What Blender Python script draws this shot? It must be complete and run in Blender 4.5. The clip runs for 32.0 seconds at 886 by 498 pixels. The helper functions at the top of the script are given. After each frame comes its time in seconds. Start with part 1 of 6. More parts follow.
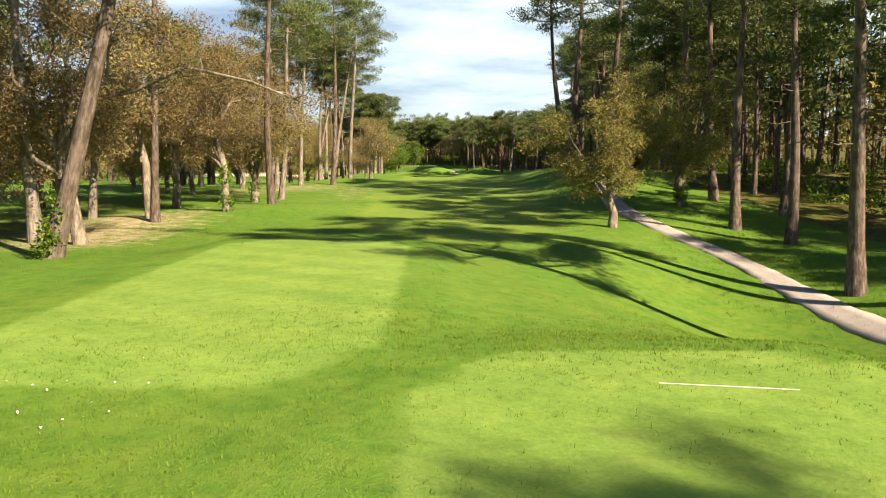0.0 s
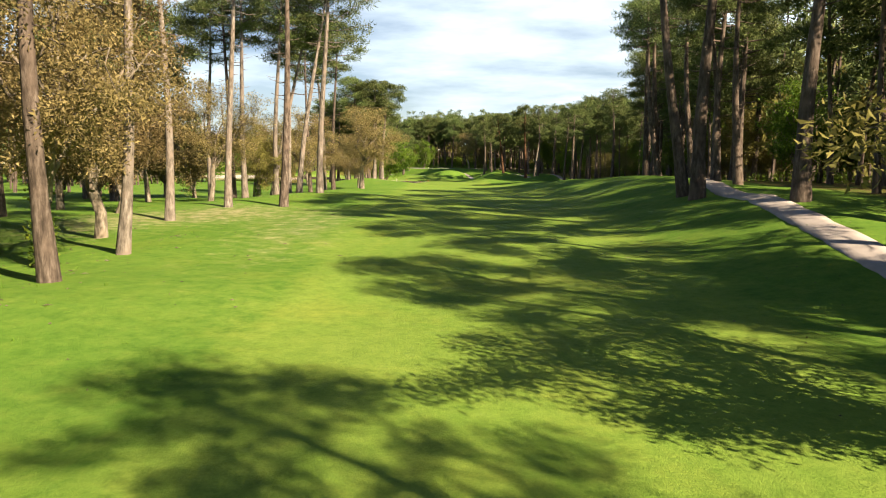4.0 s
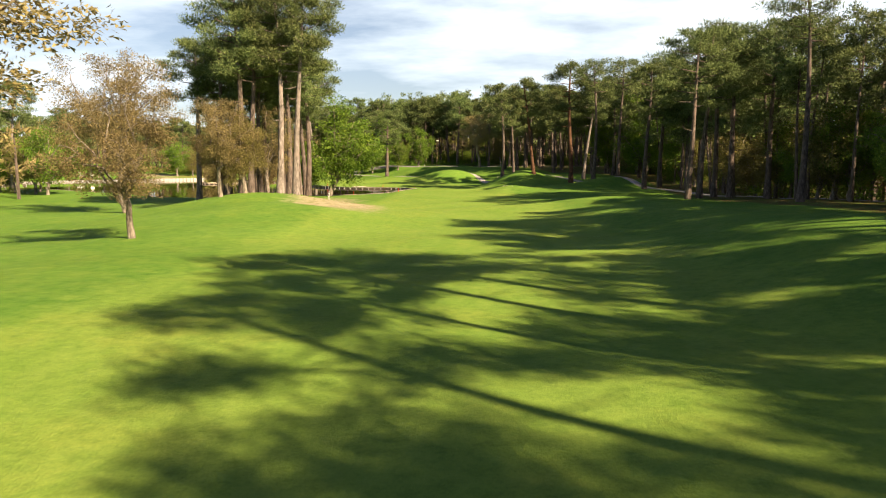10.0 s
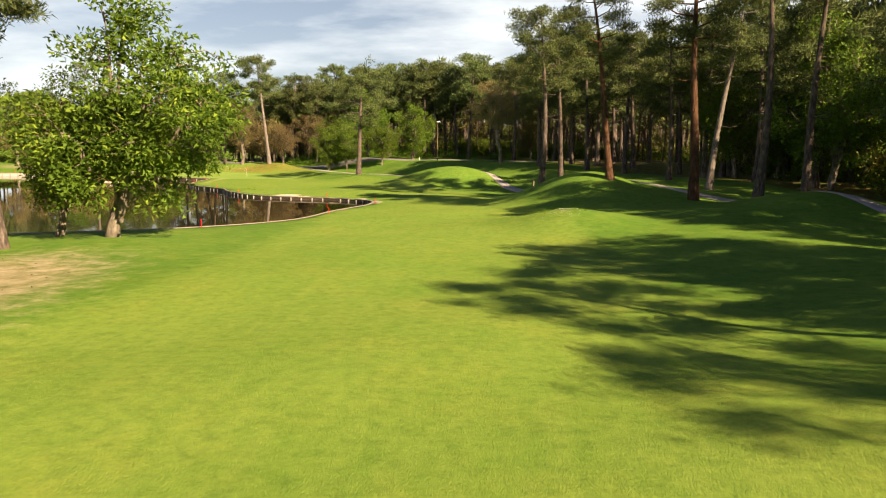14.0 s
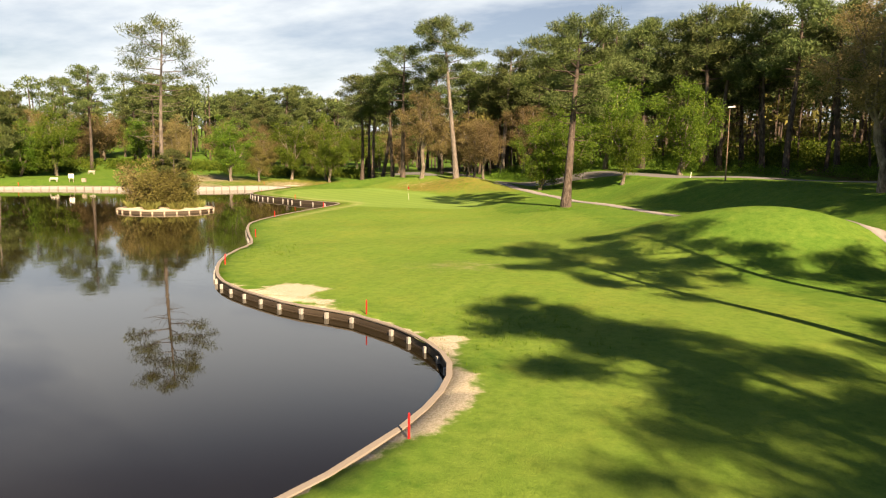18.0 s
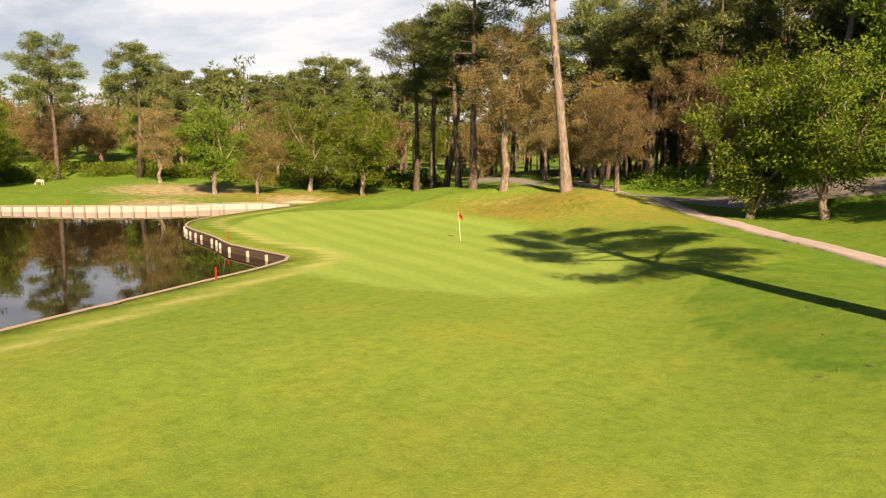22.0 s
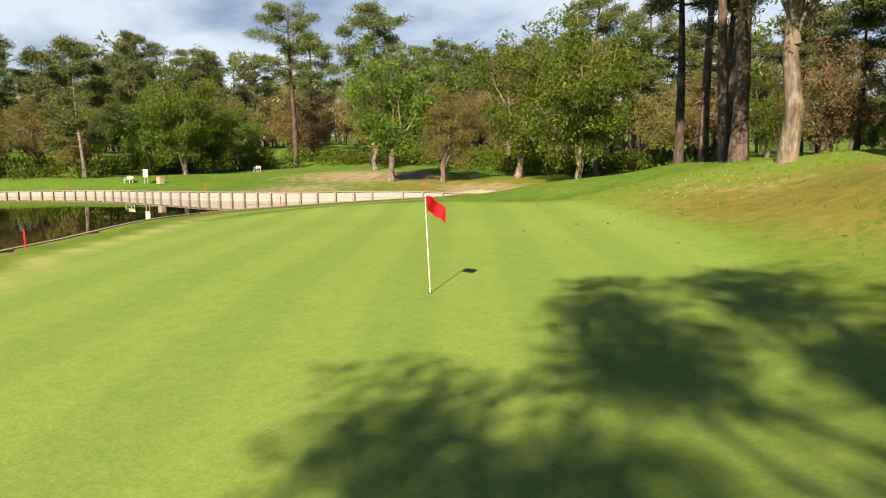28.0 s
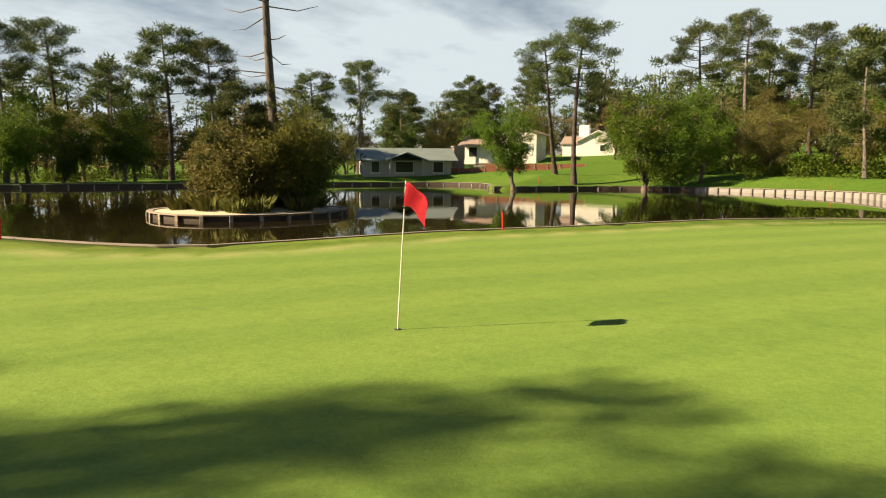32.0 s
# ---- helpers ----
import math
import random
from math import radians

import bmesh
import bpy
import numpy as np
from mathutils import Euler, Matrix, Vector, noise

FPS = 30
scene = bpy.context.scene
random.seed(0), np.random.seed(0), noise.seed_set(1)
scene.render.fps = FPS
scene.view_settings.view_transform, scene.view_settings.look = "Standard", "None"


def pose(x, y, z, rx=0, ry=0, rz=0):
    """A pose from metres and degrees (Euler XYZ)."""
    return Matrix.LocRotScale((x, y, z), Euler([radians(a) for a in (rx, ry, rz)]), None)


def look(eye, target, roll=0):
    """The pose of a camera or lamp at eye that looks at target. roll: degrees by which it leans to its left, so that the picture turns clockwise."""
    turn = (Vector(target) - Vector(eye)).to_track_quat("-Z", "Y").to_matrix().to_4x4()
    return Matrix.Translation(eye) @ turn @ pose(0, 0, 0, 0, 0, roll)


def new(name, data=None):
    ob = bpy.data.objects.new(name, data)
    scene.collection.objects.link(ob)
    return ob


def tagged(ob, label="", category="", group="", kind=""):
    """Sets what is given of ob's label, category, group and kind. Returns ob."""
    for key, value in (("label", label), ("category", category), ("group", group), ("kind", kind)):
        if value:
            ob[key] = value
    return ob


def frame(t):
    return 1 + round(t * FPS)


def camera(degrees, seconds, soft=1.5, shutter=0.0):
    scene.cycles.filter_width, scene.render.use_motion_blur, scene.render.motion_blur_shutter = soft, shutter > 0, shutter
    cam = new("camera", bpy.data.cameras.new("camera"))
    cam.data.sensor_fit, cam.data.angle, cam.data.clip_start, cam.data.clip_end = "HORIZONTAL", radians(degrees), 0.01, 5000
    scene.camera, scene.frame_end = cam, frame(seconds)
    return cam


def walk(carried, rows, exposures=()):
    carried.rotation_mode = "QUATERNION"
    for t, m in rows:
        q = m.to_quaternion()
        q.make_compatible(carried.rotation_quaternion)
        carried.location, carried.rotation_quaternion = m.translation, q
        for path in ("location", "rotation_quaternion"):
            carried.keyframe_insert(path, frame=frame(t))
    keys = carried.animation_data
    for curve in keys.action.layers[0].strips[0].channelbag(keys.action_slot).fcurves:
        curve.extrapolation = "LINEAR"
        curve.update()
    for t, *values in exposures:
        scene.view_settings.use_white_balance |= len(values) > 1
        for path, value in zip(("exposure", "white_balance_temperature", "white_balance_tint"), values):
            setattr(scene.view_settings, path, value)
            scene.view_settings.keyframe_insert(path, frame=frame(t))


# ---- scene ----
cam = camera(63.3, 32.0, 1.1, 0.08)
PATH = [
    (0, (-5.66, 69.17, 5.68), (-5.541, 79.105, 4.524), 0.12),
    (0.5, (-5.71, 72.94, 5.75), (-5.633, 82.869, 4.579), 0.14),
    (1, (-5.72, 77.58, 5.86), (-5.666, 87.506, 4.683), 0.12),
    (1.5, (-5.71, 82.94, 6.0), (-5.682, 92.87, 4.822), 0.18),
    (2, (-5.76, 88.65, 6.07), (-5.763, 98.587, 4.899), 0.33),
    (2.5, (-5.93, 94.6, 6.09), (-5.94, 104.538, 4.94), 0.59),
    (3, (-6.23, 100.87, 6.23), (-6.227, 110.802, 5.075), 0.74),
    (3.5, (-6.32, 106.99, 6.41), (-6.321, 116.923, 5.257), 0.76),
    (5.5, (-5.66, 132.4, 6.85), (-5.745, 142.338, 5.728), -0.37),
    (6, (-5.49, 140.25, 7.0), (-5.586, 150.19, 5.88), -0.22),
    (6.5, (-4.94, 148.38, 7.21), (-5.06, 158.313, 6.08), -0.31),
    (7, (-4.41, 156.77, 7.38), (-4.565, 166.705, 6.246), -0.50),
    (7.5, (-3.84, 165.71, 7.44), (-4.016, 175.64, 6.302), -0.40),
    (8, (-3.56, 174.92, 7.63), (-3.754, 184.851, 6.463), -0.47),
    (8.5, (-3.21, 184.44, 7.84), (-3.406, 194.368, 6.645), -0.33),
    (9, (-2.73, 194.2, 7.84), (-2.926, 204.125, 6.636), -0.20),
    (9.5, (-2.25, 203.96, 7.7), (-2.459, 213.888, 6.475), -0.26),
    (10, (-1.69, 213.73, 7.02), (-1.914, 223.659, 5.816), -0.05),
    (10.5, (-1.28, 223.32, 6.83), (-1.514, 233.24, 5.623), 0.23),
    (11, (-0.96, 233.35, 6.77), (-1.212, 243.273, 5.538), 0.47),
    (11.5, (-0.87, 244.18, 6.6), (-1.132, 254.097, 5.358), 0.62),
    (12, (-0.96, 255.21, 6.45), (-1.216, 265.13, 5.183), 0.68),
    (12.5, (-0.78, 266.16, 6.52), (-1.052, 276.07, 5.237), 0.63),
    (13, (-0.48, 276.97, 6.6), (-0.781, 286.881, 5.301), 0.57),
    (13.5, (-0.04, 287.38, 6.8), (-0.393, 297.292, 5.482), 0.52),
    (15.5, (2.82, 324.51, 7.19), (1.349, 334.322, 5.909), 0.69),
    (16, (2.28, 333.81, 7.41), (0.368, 343.546, 6.124), 0.54),
    (16.5, (0.92, 343.42, 7.7), (-1.456, 353.052, 6.413), 0.97),
    (17, (-0.53, 352.99, 7.83), (-3.442, 362.472, 6.533), 0.92),
    (17.5, (-2.2, 362.51, 7.95), (-5.739, 371.768, 6.661), 0.85),
    (18, (-4.11, 371.81, 8.21), (-8.217, 380.835, 6.891), 0.75),
    (18.5, (-6.41, 380.71, 8.41), (-11.01, 389.483, 7.057), 0.77),
    (19, (-9.37, 389.37, 8.44), (-14.336, 397.946, 7.088), 0.68),
    (19.5, (-12.41, 397.64, 8.34), (-17.592, 406.091, 6.99), 0.36),
    (20, (-15.6, 405.13, 8.37), (-20.899, 413.501, 7.024), 0.36),
    (20.5, (-18.93, 412.14, 8.28), (-24.275, 420.484, 6.95), 0.25),
    (21, (-22.21, 418.6, 7.94), (-27.615, 426.903, 6.605), 0.19),
    (21.5, (-25.54, 424.58, 7.6), (-30.997, 432.852, 6.279), 0.08),
    (22, (-28.81, 430.23, 7.36), (-34.32, 438.475, 6.037), -0.09),
    (22.5, (-31.76, 435.48, 6.92), (-37.337, 443.681, 5.615), -0.09),
    (23, (-34.22, 440.11, 6.37), (-39.92, 448.229, 5.097), -0.18),
    (23.5, (-36.13, 443.93, 5.81), (-41.933, 451.975, 4.566), -0.20),
    (24, (-37.46, 447.48, 5.29), (-43.596, 455.284, 4.063), -0.22),
    (24.5, (-38.62, 450.82, 4.89), (-45.246, 458.208, 3.675), -0.28),
    (25, (-39.73, 453.82, 4.7), (-46.784, 460.796, 3.469), -0.32),
    (25.5, (-40.7, 456.54, 4.45), (-48.093, 463.155, 3.22), -0.54),
    (27.5, (-43.3, 466.92, 3.68), (-51.879, 471.913, 2.459), -0.73),
    (28, (-43.83, 469.41, 3.65), (-52.722, 473.812, 2.42), -0.79),
    (28.5, (-44.48, 471.91, 3.64), (-53.713, 475.543, 2.412), -0.84),
    (29, (-45.29, 474.1, 3.72), (-54.912, 476.531, 2.51), -0.78),
    (29.5, (-46.17, 475.97, 3.58), (-56.077, 476.67, 2.397), -0.77),
    (30, (-46.95, 477.64, 3.29), (-56.85, 476.747, 2.154), -0.62),
    (30.5, (-47.52, 479.05, 3.25), (-57.178, 476.715, 2.122), -0.42),
    (31, (-48.41, 480.57, 3.17), (-57.635, 476.867, 2.051), -0.22),
    (31.5, (-49.35, 481.81, 3.11), (-57.985, 476.89, 1.992), -0.09),
    (32, (-50.15, 482.76, 3.1), (-57.995, 476.672, 1.971), 0.19),
]
EXPOSURES = [(0, 1.80, 6350, 15), (8, 1.84, 6450, 17), (12, 1.76, 6750, 19), (13, 1.70, 6800, 19), (16, 1.62, 7450, 24), (18, 1.58, 6950, 21), (20, 1.54, 7700, 28), (23, 1.52, 7000, 26), (25.3, 1.40, 6000, 23), (28, 1.32, 6250, 20), (30, 1.26, 6550, 18), (32, 1.2, 6700, 15)]
SKY_STRENGTH, CLOUD_LOW, CLOUD_HIGH, CLOUD_COLOUR = 0.029, 0.40, 0.54, (10.3, 12.1, 12.5, 1)

walk(cam, [(t, look(eye, target, roll)) for t, eye, target, roll in PATH], EXPOSURES)

# ---- sky and sun ----
SUN_TO = Vector((0.735, -0.678, 0.0)).normalized()
SUN_EL = radians(32)
sun_dir = Vector((SUN_TO.x * math.cos(SUN_EL), SUN_TO.y * math.cos(SUN_EL), math.sin(SUN_EL)))
sun = new("sun", bpy.data.lights.new("sun", "SUN"))
sun.data.energy, sun.data.angle, sun.data.color = 5.0, radians(0.53), (1.0, 0.79, 0.49)
sun.matrix_world = look((0, 0, 60), Vector((0, 0, 60)) - sun_dir)


world = bpy.data.worlds.new("sky")
scene.world = world
world.use_nodes = True
wt = world.node_tree
wt.nodes.clear()
sky = wt.nodes.new("ShaderNodeTexSky")
sky.sky_type, sky.sun_disc = "NISHITA", False
sky.sun_elevation, sky.sun_rotation = SUN_EL, math.atan2(SUN_TO.x, SUN_TO.y)
sky.air_density, sky.dust_density, sky.ozone_density = 1.0, 0.3, 1.4
wc = wt.nodes.new("ShaderNodeTexCoord")
# thin cloud layer: the direction is projected on a flat ceiling
wsep = wt.nodes.new("ShaderNodeSeparateXYZ")
wt.links.new(wc.outputs["Generated"], wsep.inputs[0])
wadd = wt.nodes.new("ShaderNodeMath")
wadd.operation, wadd.inputs[1].default_value = "ADD", 0.16
wt.links.new(wsep.outputs[2], wadd.inputs[0])
wmax = wt.nodes.new("ShaderNodeMath")
wmax.operation, wmax.inputs[1].default_value = "MAXIMUM", 0.05
wt.links.new(wadd.outputs[0], wmax.inputs[0])
wdx, wdy = wt.nodes.new("ShaderNodeMath"), wt.nodes.new("ShaderNodeMath")
for k, node in enumerate((wdx, wdy)):
    node.operation = "DIVIDE"
    wt.links.new(wsep.outputs[k], node.inputs[0])
    wt.links.new(wmax.outputs[0], node.inputs[1])
wcomb = wt.nodes.new("ShaderNodeCombineXYZ")
wt.links.new(wdx.outputs[0], wcomb.inputs[0])
wt.links.new(wdy.outputs[0], wcomb.inputs[1])
wmap = wt.nodes.new("ShaderNodeMapping")
wmap.inputs["Location"].default_value = (3.1, 0.4, 0)
wmap.inputs["Scale"].default_value = (0.55, 0.8, 1)
wt.links.new(wcomb.outputs[0], wmap.inputs[0])
wnoise = wt.nodes.new("ShaderNodeTexNoise")
wnoise.inputs["Scale"].default_value, wnoise.inputs["Detail"].default_value = 0.9, 8
wnoise.inputs["Roughness"].default_value = 0.56
wt.links.new(wmap.outputs[0], wnoise.inputs["Vector"])
wramp = wt.nodes.new("ShaderNodeMapRange")
wramp.inputs[1].default_value, wramp.inputs[2].default_value, wramp.inputs[3].default_value = CLOUD_LOW, CLOUD_HIGH, 0.14
wt.links.new(wnoise.outputs[0], wramp.inputs[0])
wmix = wt.nodes.new("ShaderNodeMix")
wmix.data_type = "RGBA"
wmix.inputs["B"].default_value = CLOUD_COLOUR
# the thin layer shows less and less towards the zenith
wthin = wt.nodes.new("ShaderNodeMapRange")
wthin.interpolation_type = "SMOOTHSTEP"
for k, v in ((1, 0.24), (2, 0.44), (3, 1.0), (4, 0.0)):
    wthin.inputs[k].default_value = v
wt.links.new(wsep.outputs[2], wthin.inputs[0])
wamount = wt.nodes.new("ShaderNodeMath")
wamount.operation = "MULTIPLY"
wt.links.new(wramp.outputs[0], wamount.inputs[0])
wt.links.new(wthin.outputs[0], wamount.inputs[1])
wt.links.new(wamount.outputs[0], wmix.inputs["Factor"])
wt.links.new(sky.outputs[0], wmix.inputs["A"])
wbg = wt.nodes.new("ShaderNodeBackground")
wbg.inputs["Strength"].default_value = SKY_STRENGTH
wt.links.new(wmix.outputs["Result"], wbg.inputs["Color"])
wout = wt.nodes.new("ShaderNodeOutputWorld")
wt.links.new(wbg.outputs[0], wout.inputs[0])

# ---- materials ----
def material(name, rough=0.7, metal=0.0, spec=0.4):
    m = bpy.data.materials.new(name)
    m.use_nodes = True
    t = m.node_tree
    t.nodes.clear()
    out, bsdf = t.nodes.new("ShaderNodeOutputMaterial"), t.nodes.new("ShaderNodeBsdfPrincipled")
    bsdf.inputs["Roughness"].default_value, bsdf.inputs["Metallic"].default_value = rough, metal
    bsdf.inputs["Specular IOR Level"].default_value = spec
    t.links.new(bsdf.outputs[0], out.inputs[0])
    return m, t, bsdf, out


def noise_node(t, scale, detail=4, rough=0.55, stretch=(1, 1, 1), coord="Object"):
    c, mp, n = t.nodes.new("ShaderNodeTexCoord"), t.nodes.new("ShaderNodeMapping"), t.nodes.new("ShaderNodeTexNoise")
    mp.inputs["Scale"].default_value = stretch
    n.inputs["Scale"].default_value, n.inputs["Detail"].default_value, n.inputs["Roughness"].default_value = scale, detail, rough
    t.links.new(c.outputs[coord], mp.inputs[0])
    t.links.new(mp.outputs[0], n.inputs["Vector"])
    return n.outputs[0]


def ramp(t, value, stops):
    r = t.nodes.new("ShaderNodeValToRGB")
    while len(r.color_ramp.elements) < len(stops):
        r.color_ramp.elements.new(0.5)
    for e, (p, c) in zip(r.color_ramp.elements, stops):
        e.position, e.color = p, (*c, 1) if len(c) == 3 else c
    t.links.new(value, r.inputs[0])
    return r.outputs[0]


def mix(t, fac, a, b, blend="MIX"):
    n = t.nodes.new("ShaderNodeMix")
    n.data_type, n.blend_type = "RGBA", blend
    for slot, v in (("Factor", fac), ("A", a), ("B", b)):
        if isinstance(v, bpy.types.NodeSocket):
            t.links.new(v, n.inputs[slot])
        elif slot == "Factor":
            n.inputs[slot].default_value = v
        else:
            n.inputs[slot].default_value = (*v, 1)
    return n.outputs["Result"]


def maths(t, op, a, b=0.0):
    n = t.nodes.new("ShaderNodeMath")
    n.operation = op
    for k, v in enumerate((a, b)):
        if isinstance(v, bpy.types.NodeSocket):
            t.links.new(v, n.inputs[k])
        else:
            n.inputs[k].default_value = v
    return n.outputs[0]


def spread(t, value, lo, hi):
    n = t.nodes.new("ShaderNodeMapRange")
    n.interpolation_type = "SMOOTHSTEP"
    n.inputs[1].default_value, n.inputs[2].default_value = lo, hi
    t.links.new(value, n.inputs[0])
    return n.outputs[0]


def bump(t, bsdf, height, strength=0.4, distance=0.02):
    n = t.nodes.new("ShaderNodeBump")
    n.inputs["Strength"].default_value, n.inputs["Distance"].default_value = strength, distance
    t.links.new(height, n.inputs["Height"])
    t.links.new(n.outputs[0], bsdf.inputs["Normal"])


def object_random(t):
    return t.nodes.new("ShaderNodeObjectInfo").outputs["Random"]


def plain(name, colour, rough=0.7, metal=0.0, scale=6.0, vary=0.25, bumpy=0.3, stretch=(1, 1, 1)):
    """A surface of one colour with stains and grain at two scales."""
    m, t, b, _ = material(name, rough, metal)
    dark, light = tuple(c * (1 - vary) for c in colour), tuple(min(c * (1 + vary), 0.95) for c in colour)
    big, fine = noise_node(t, scale * 0.25, 3), noise_node(t, scale * 4, 5, 0.65, stretch)
    col = mix(t, 0.5, ramp(t, big, ((0.3, dark), (0.7, light))), ramp(t, fine, ((0.3, dark), (0.7, light))))
    t.links.new(col, b.inputs["Base Color"])
    if bumpy:
        bump(t, b, fine, bumpy, 0.01)
    return m


def bark(name, low, high, patch):
    m, t, b, _ = material(name, 0.9, spec=0.15)
    plates = noise_node(t, 5.0, 5, 0.65, (1, 1, 0.28))
    big = noise_node(t, 0.7, 3, 0.5)
    col = ramp(t, plates, ((0.32, tuple(c * 0.35 for c in low)), (0.5, low), (0.72, high)))
    col = mix(t, spread(t, big, 0.48, 0.66), col, patch)
    col = mix(t, maths(t, "MULTIPLY", object_random(t), 0.35), col, tuple(c * 0.5 for c in low))
    t.links.new(col, b.inputs["Base Color"])
    bump(t, b, plates, 1.0, 0.08)
    return m


def foliage(name, dark, mid, light, through_share=0.35):
    """Leaves: colour varies leaf by leaf and tree by tree; some light goes through."""
    m, t, b, out = material(name, 0.6, spec=0.12)
    geo = t.nodes.new("ShaderNodeNewGeometry")
    col = ramp(t, geo.outputs["Random Per Island"], ((0.0, dark), (0.5, mid), (1.0, light)))
    clump = noise_node(t, 0.45, 3)
    col = mix(t, spread(t, clump, 0.35, 0.7), col, mid)
    hsv = t.nodes.new("ShaderNodeHueSaturation")
    rnd = object_random(t)
    t.links.new(maths(t, "ADD", maths(t, "MULTIPLY", rnd, 0.03), 0.485), hsv.inputs["Hue"])
    t.links.new(maths(t, "ADD", maths(t, "MULTIPLY", rnd, 0.5), 0.75), hsv.inputs["Value"])
    t.links.new(col, hsv.inputs["Color"])
    t.links.new(hsv.outputs[0], b.inputs["Base Color"])
    tr, mx = t.nodes.new("ShaderNodeBsdfTranslucent"), t.nodes.new("ShaderNodeMixShader")
    t.links.new(mix(t, 0.5, hsv.outputs[0], light), tr.inputs[0])
    mx.inputs[0].default_value = through_share
    t.links.new(b.outputs[0], mx.inputs[1])
    t.links.new(tr.outputs[0], mx.inputs[2])
    t.links.new(mx.outputs[0], out.inputs[0])
    return m


def grass_ground():
    m, t, b, _ = material("turf", 0.85, spec=0.06)
    zone = t.nodes.new("ShaderNodeAttribute")
    zone.attribute_name = "zone"
    zs = t.nodes.new("ShaderNodeSeparateColor")
    t.links.new(zone.outputs["Color"], zs.inputs[0])
    fair, green, bare, woods = zs.outputs[0], zs.outputs[1], zs.outputs[2], zone.outputs["Alpha"]
    patches, mid, fine = noise_node(t, 0.07, 4, 0.6), noise_node(t, 0.9, 5, 0.65), noise_node(t, 14.0, 3, 0.7)
    blades = noise_node(t, 45.0, 2, 0.6)
    streak = noise_node(t, 1.0, 4, 0.6, (1.4, 0.25, 1))
    rough = mix(t, 0.5, ramp(t, patches, ((0.3, (0.082, 0.182, 0.022)), (0.7, (0.138, 0.235, 0.039)))),
                ramp(t, mid, ((0.3, (0.055, 0.145, 0.019)), (0.52, (0.102, 0.203, 0.030)), (0.75, (0.185, 0.260, 0.049)))))
    fairway = mix(t, 0.45, ramp(t, patches, ((0.3, (0.141, 0.245, 0.035)), (0.7, (0.212, 0.300, 0.055)))),
                  ramp(t, streak, ((0.3, (0.128, 0.235, 0.032)), (0.7, (0.212, 0.300, 0.058)))))
    putting = mix(t, 0.45, (0.212, 0.330, 0.072), ramp(t, patches, ((0.35, (0.184, 0.305, 0.063)), (0.65, (0.245, 0.350, 0.084)))))
    wobble = maths(t, "MULTIPLY", maths(t, "SUBTRACT", mid, 0.5), 0.5)
    drier = spread(t, noise_node(t, 0.22, 5, 0.7), 0.45, 0.72)
    fairway = mix(t, maths(t, "MULTIPLY", drier, 0.4), fairway, (0.254, 0.280, 0.054))
    rough = mix(t, maths(t, "MULTIPLY", drier, 0.3), rough, (0.207, 0.260, 0.042))
    wide = maths(t, "ADD", maths(t, "MULTIPLY", wobble, 1.6), maths(t, "MULTIPLY", maths(t, "SUBTRACT", patches, 0.5), 0.8))
    col = mix(t, maths(t, "MULTIPLY", spread(t, maths(t, "ADD", fair, wide), 0.25, 0.75), 0.75), rough, fairway)
    wob2 = maths(t, "MULTIPLY", maths(t, "SUBTRACT", fine, 0.5), 0.2)
    # mown stripes on the green and the collar round it
    c = t.nodes.new("ShaderNodeTexCoord")
    mp = t.nodes.new("ShaderNodeMapping")
    mp.inputs["Rotation"].default_value = (0, 0, radians(-62))
    wv = t.nodes.new("ShaderNodeTexWave")
    wv.inputs["Scale"].default_value, wv.inputs["Distortion"].default_value = 0.11, 1.2
    t.links.new(c.outputs["Object"], mp.inputs[0])
    t.links.new(mp.outputs[0], wv.inputs["Vector"])
    putting = mix(t, maths(t, "MULTIPLY", spread(t, wv.outputs["Fac"], 0.2, 0.8), 0.42), putting, (0.155, 0.265, 0.055))
    ring = t.nodes.new("ShaderNodeAttribute")
    ring.attribute_name = "collar"
    collar = ring.outputs["Fac"]
    col = mix(t, spread(t, maths(t, "ADD", green, maths(t, "MULTIPLY", maths(t, "ADD", wob2, wobble), 0.7)), 0.36, 0.76), col, putting)
    col = mix(t, maths(t, "MULTIPLY", collar, 0.8), col, (0.375, 0.395, 0.165))
    parched = t.nodes.new("ShaderNodeAttribute")
    parched.attribute_name = "dry"
    straw = ramp(t, mid, ((0.3, (0.141, 0.165, 0.036)), (0.55, (0.215, 0.195, 0.045)), (0.8, (0.27, 0.225, 0.075))))
    col = mix(t, spread(t, maths(t, "ADD", parched.outputs["Fac"], wobble), 0.1, 0.9), col, straw)
    floor = mix(t, spread(t, mid, 0.4, 0.62), ramp(t, fine, ((0.3, (0.055, 0.035, 0.016)), (0.7, (0.17, 0.11, 0.055)))), (0.10, 0.15, 0.03))
    col = mix(t, spread(t, maths(t, "ADD", woods, wobble), 0.35, 0.7), col, floor)
    soil = ramp(t, mid, ((0.25, (0.17, 0.16, 0.07)), (0.45, (0.29, 0.255, 0.15)), (0.75, (0.45, 0.39, 0.28))))
    col = mix(t, spread(t, maths(t, "ADD", bare, maths(t, "MULTIPLY", wobble, 1.6)), 0.22, 0.88), col, soil)
    mottle = noise_node(t, 2.1, 8, 0.78)
    col = mix(t, maths(t, "SUBTRACT", 1.0, maths(t, "MULTIPLY", green, 0.6)), col, ramp(t, mottle, ((0.3, (0.66, 0.74, 0.7)), (0.5, (1.0, 1.0, 1.0)), (0.72, (1.22, 1.14, 1.2)))), "MULTIPLY")
    beach = t.nodes.new("ShaderNodeAttribute")
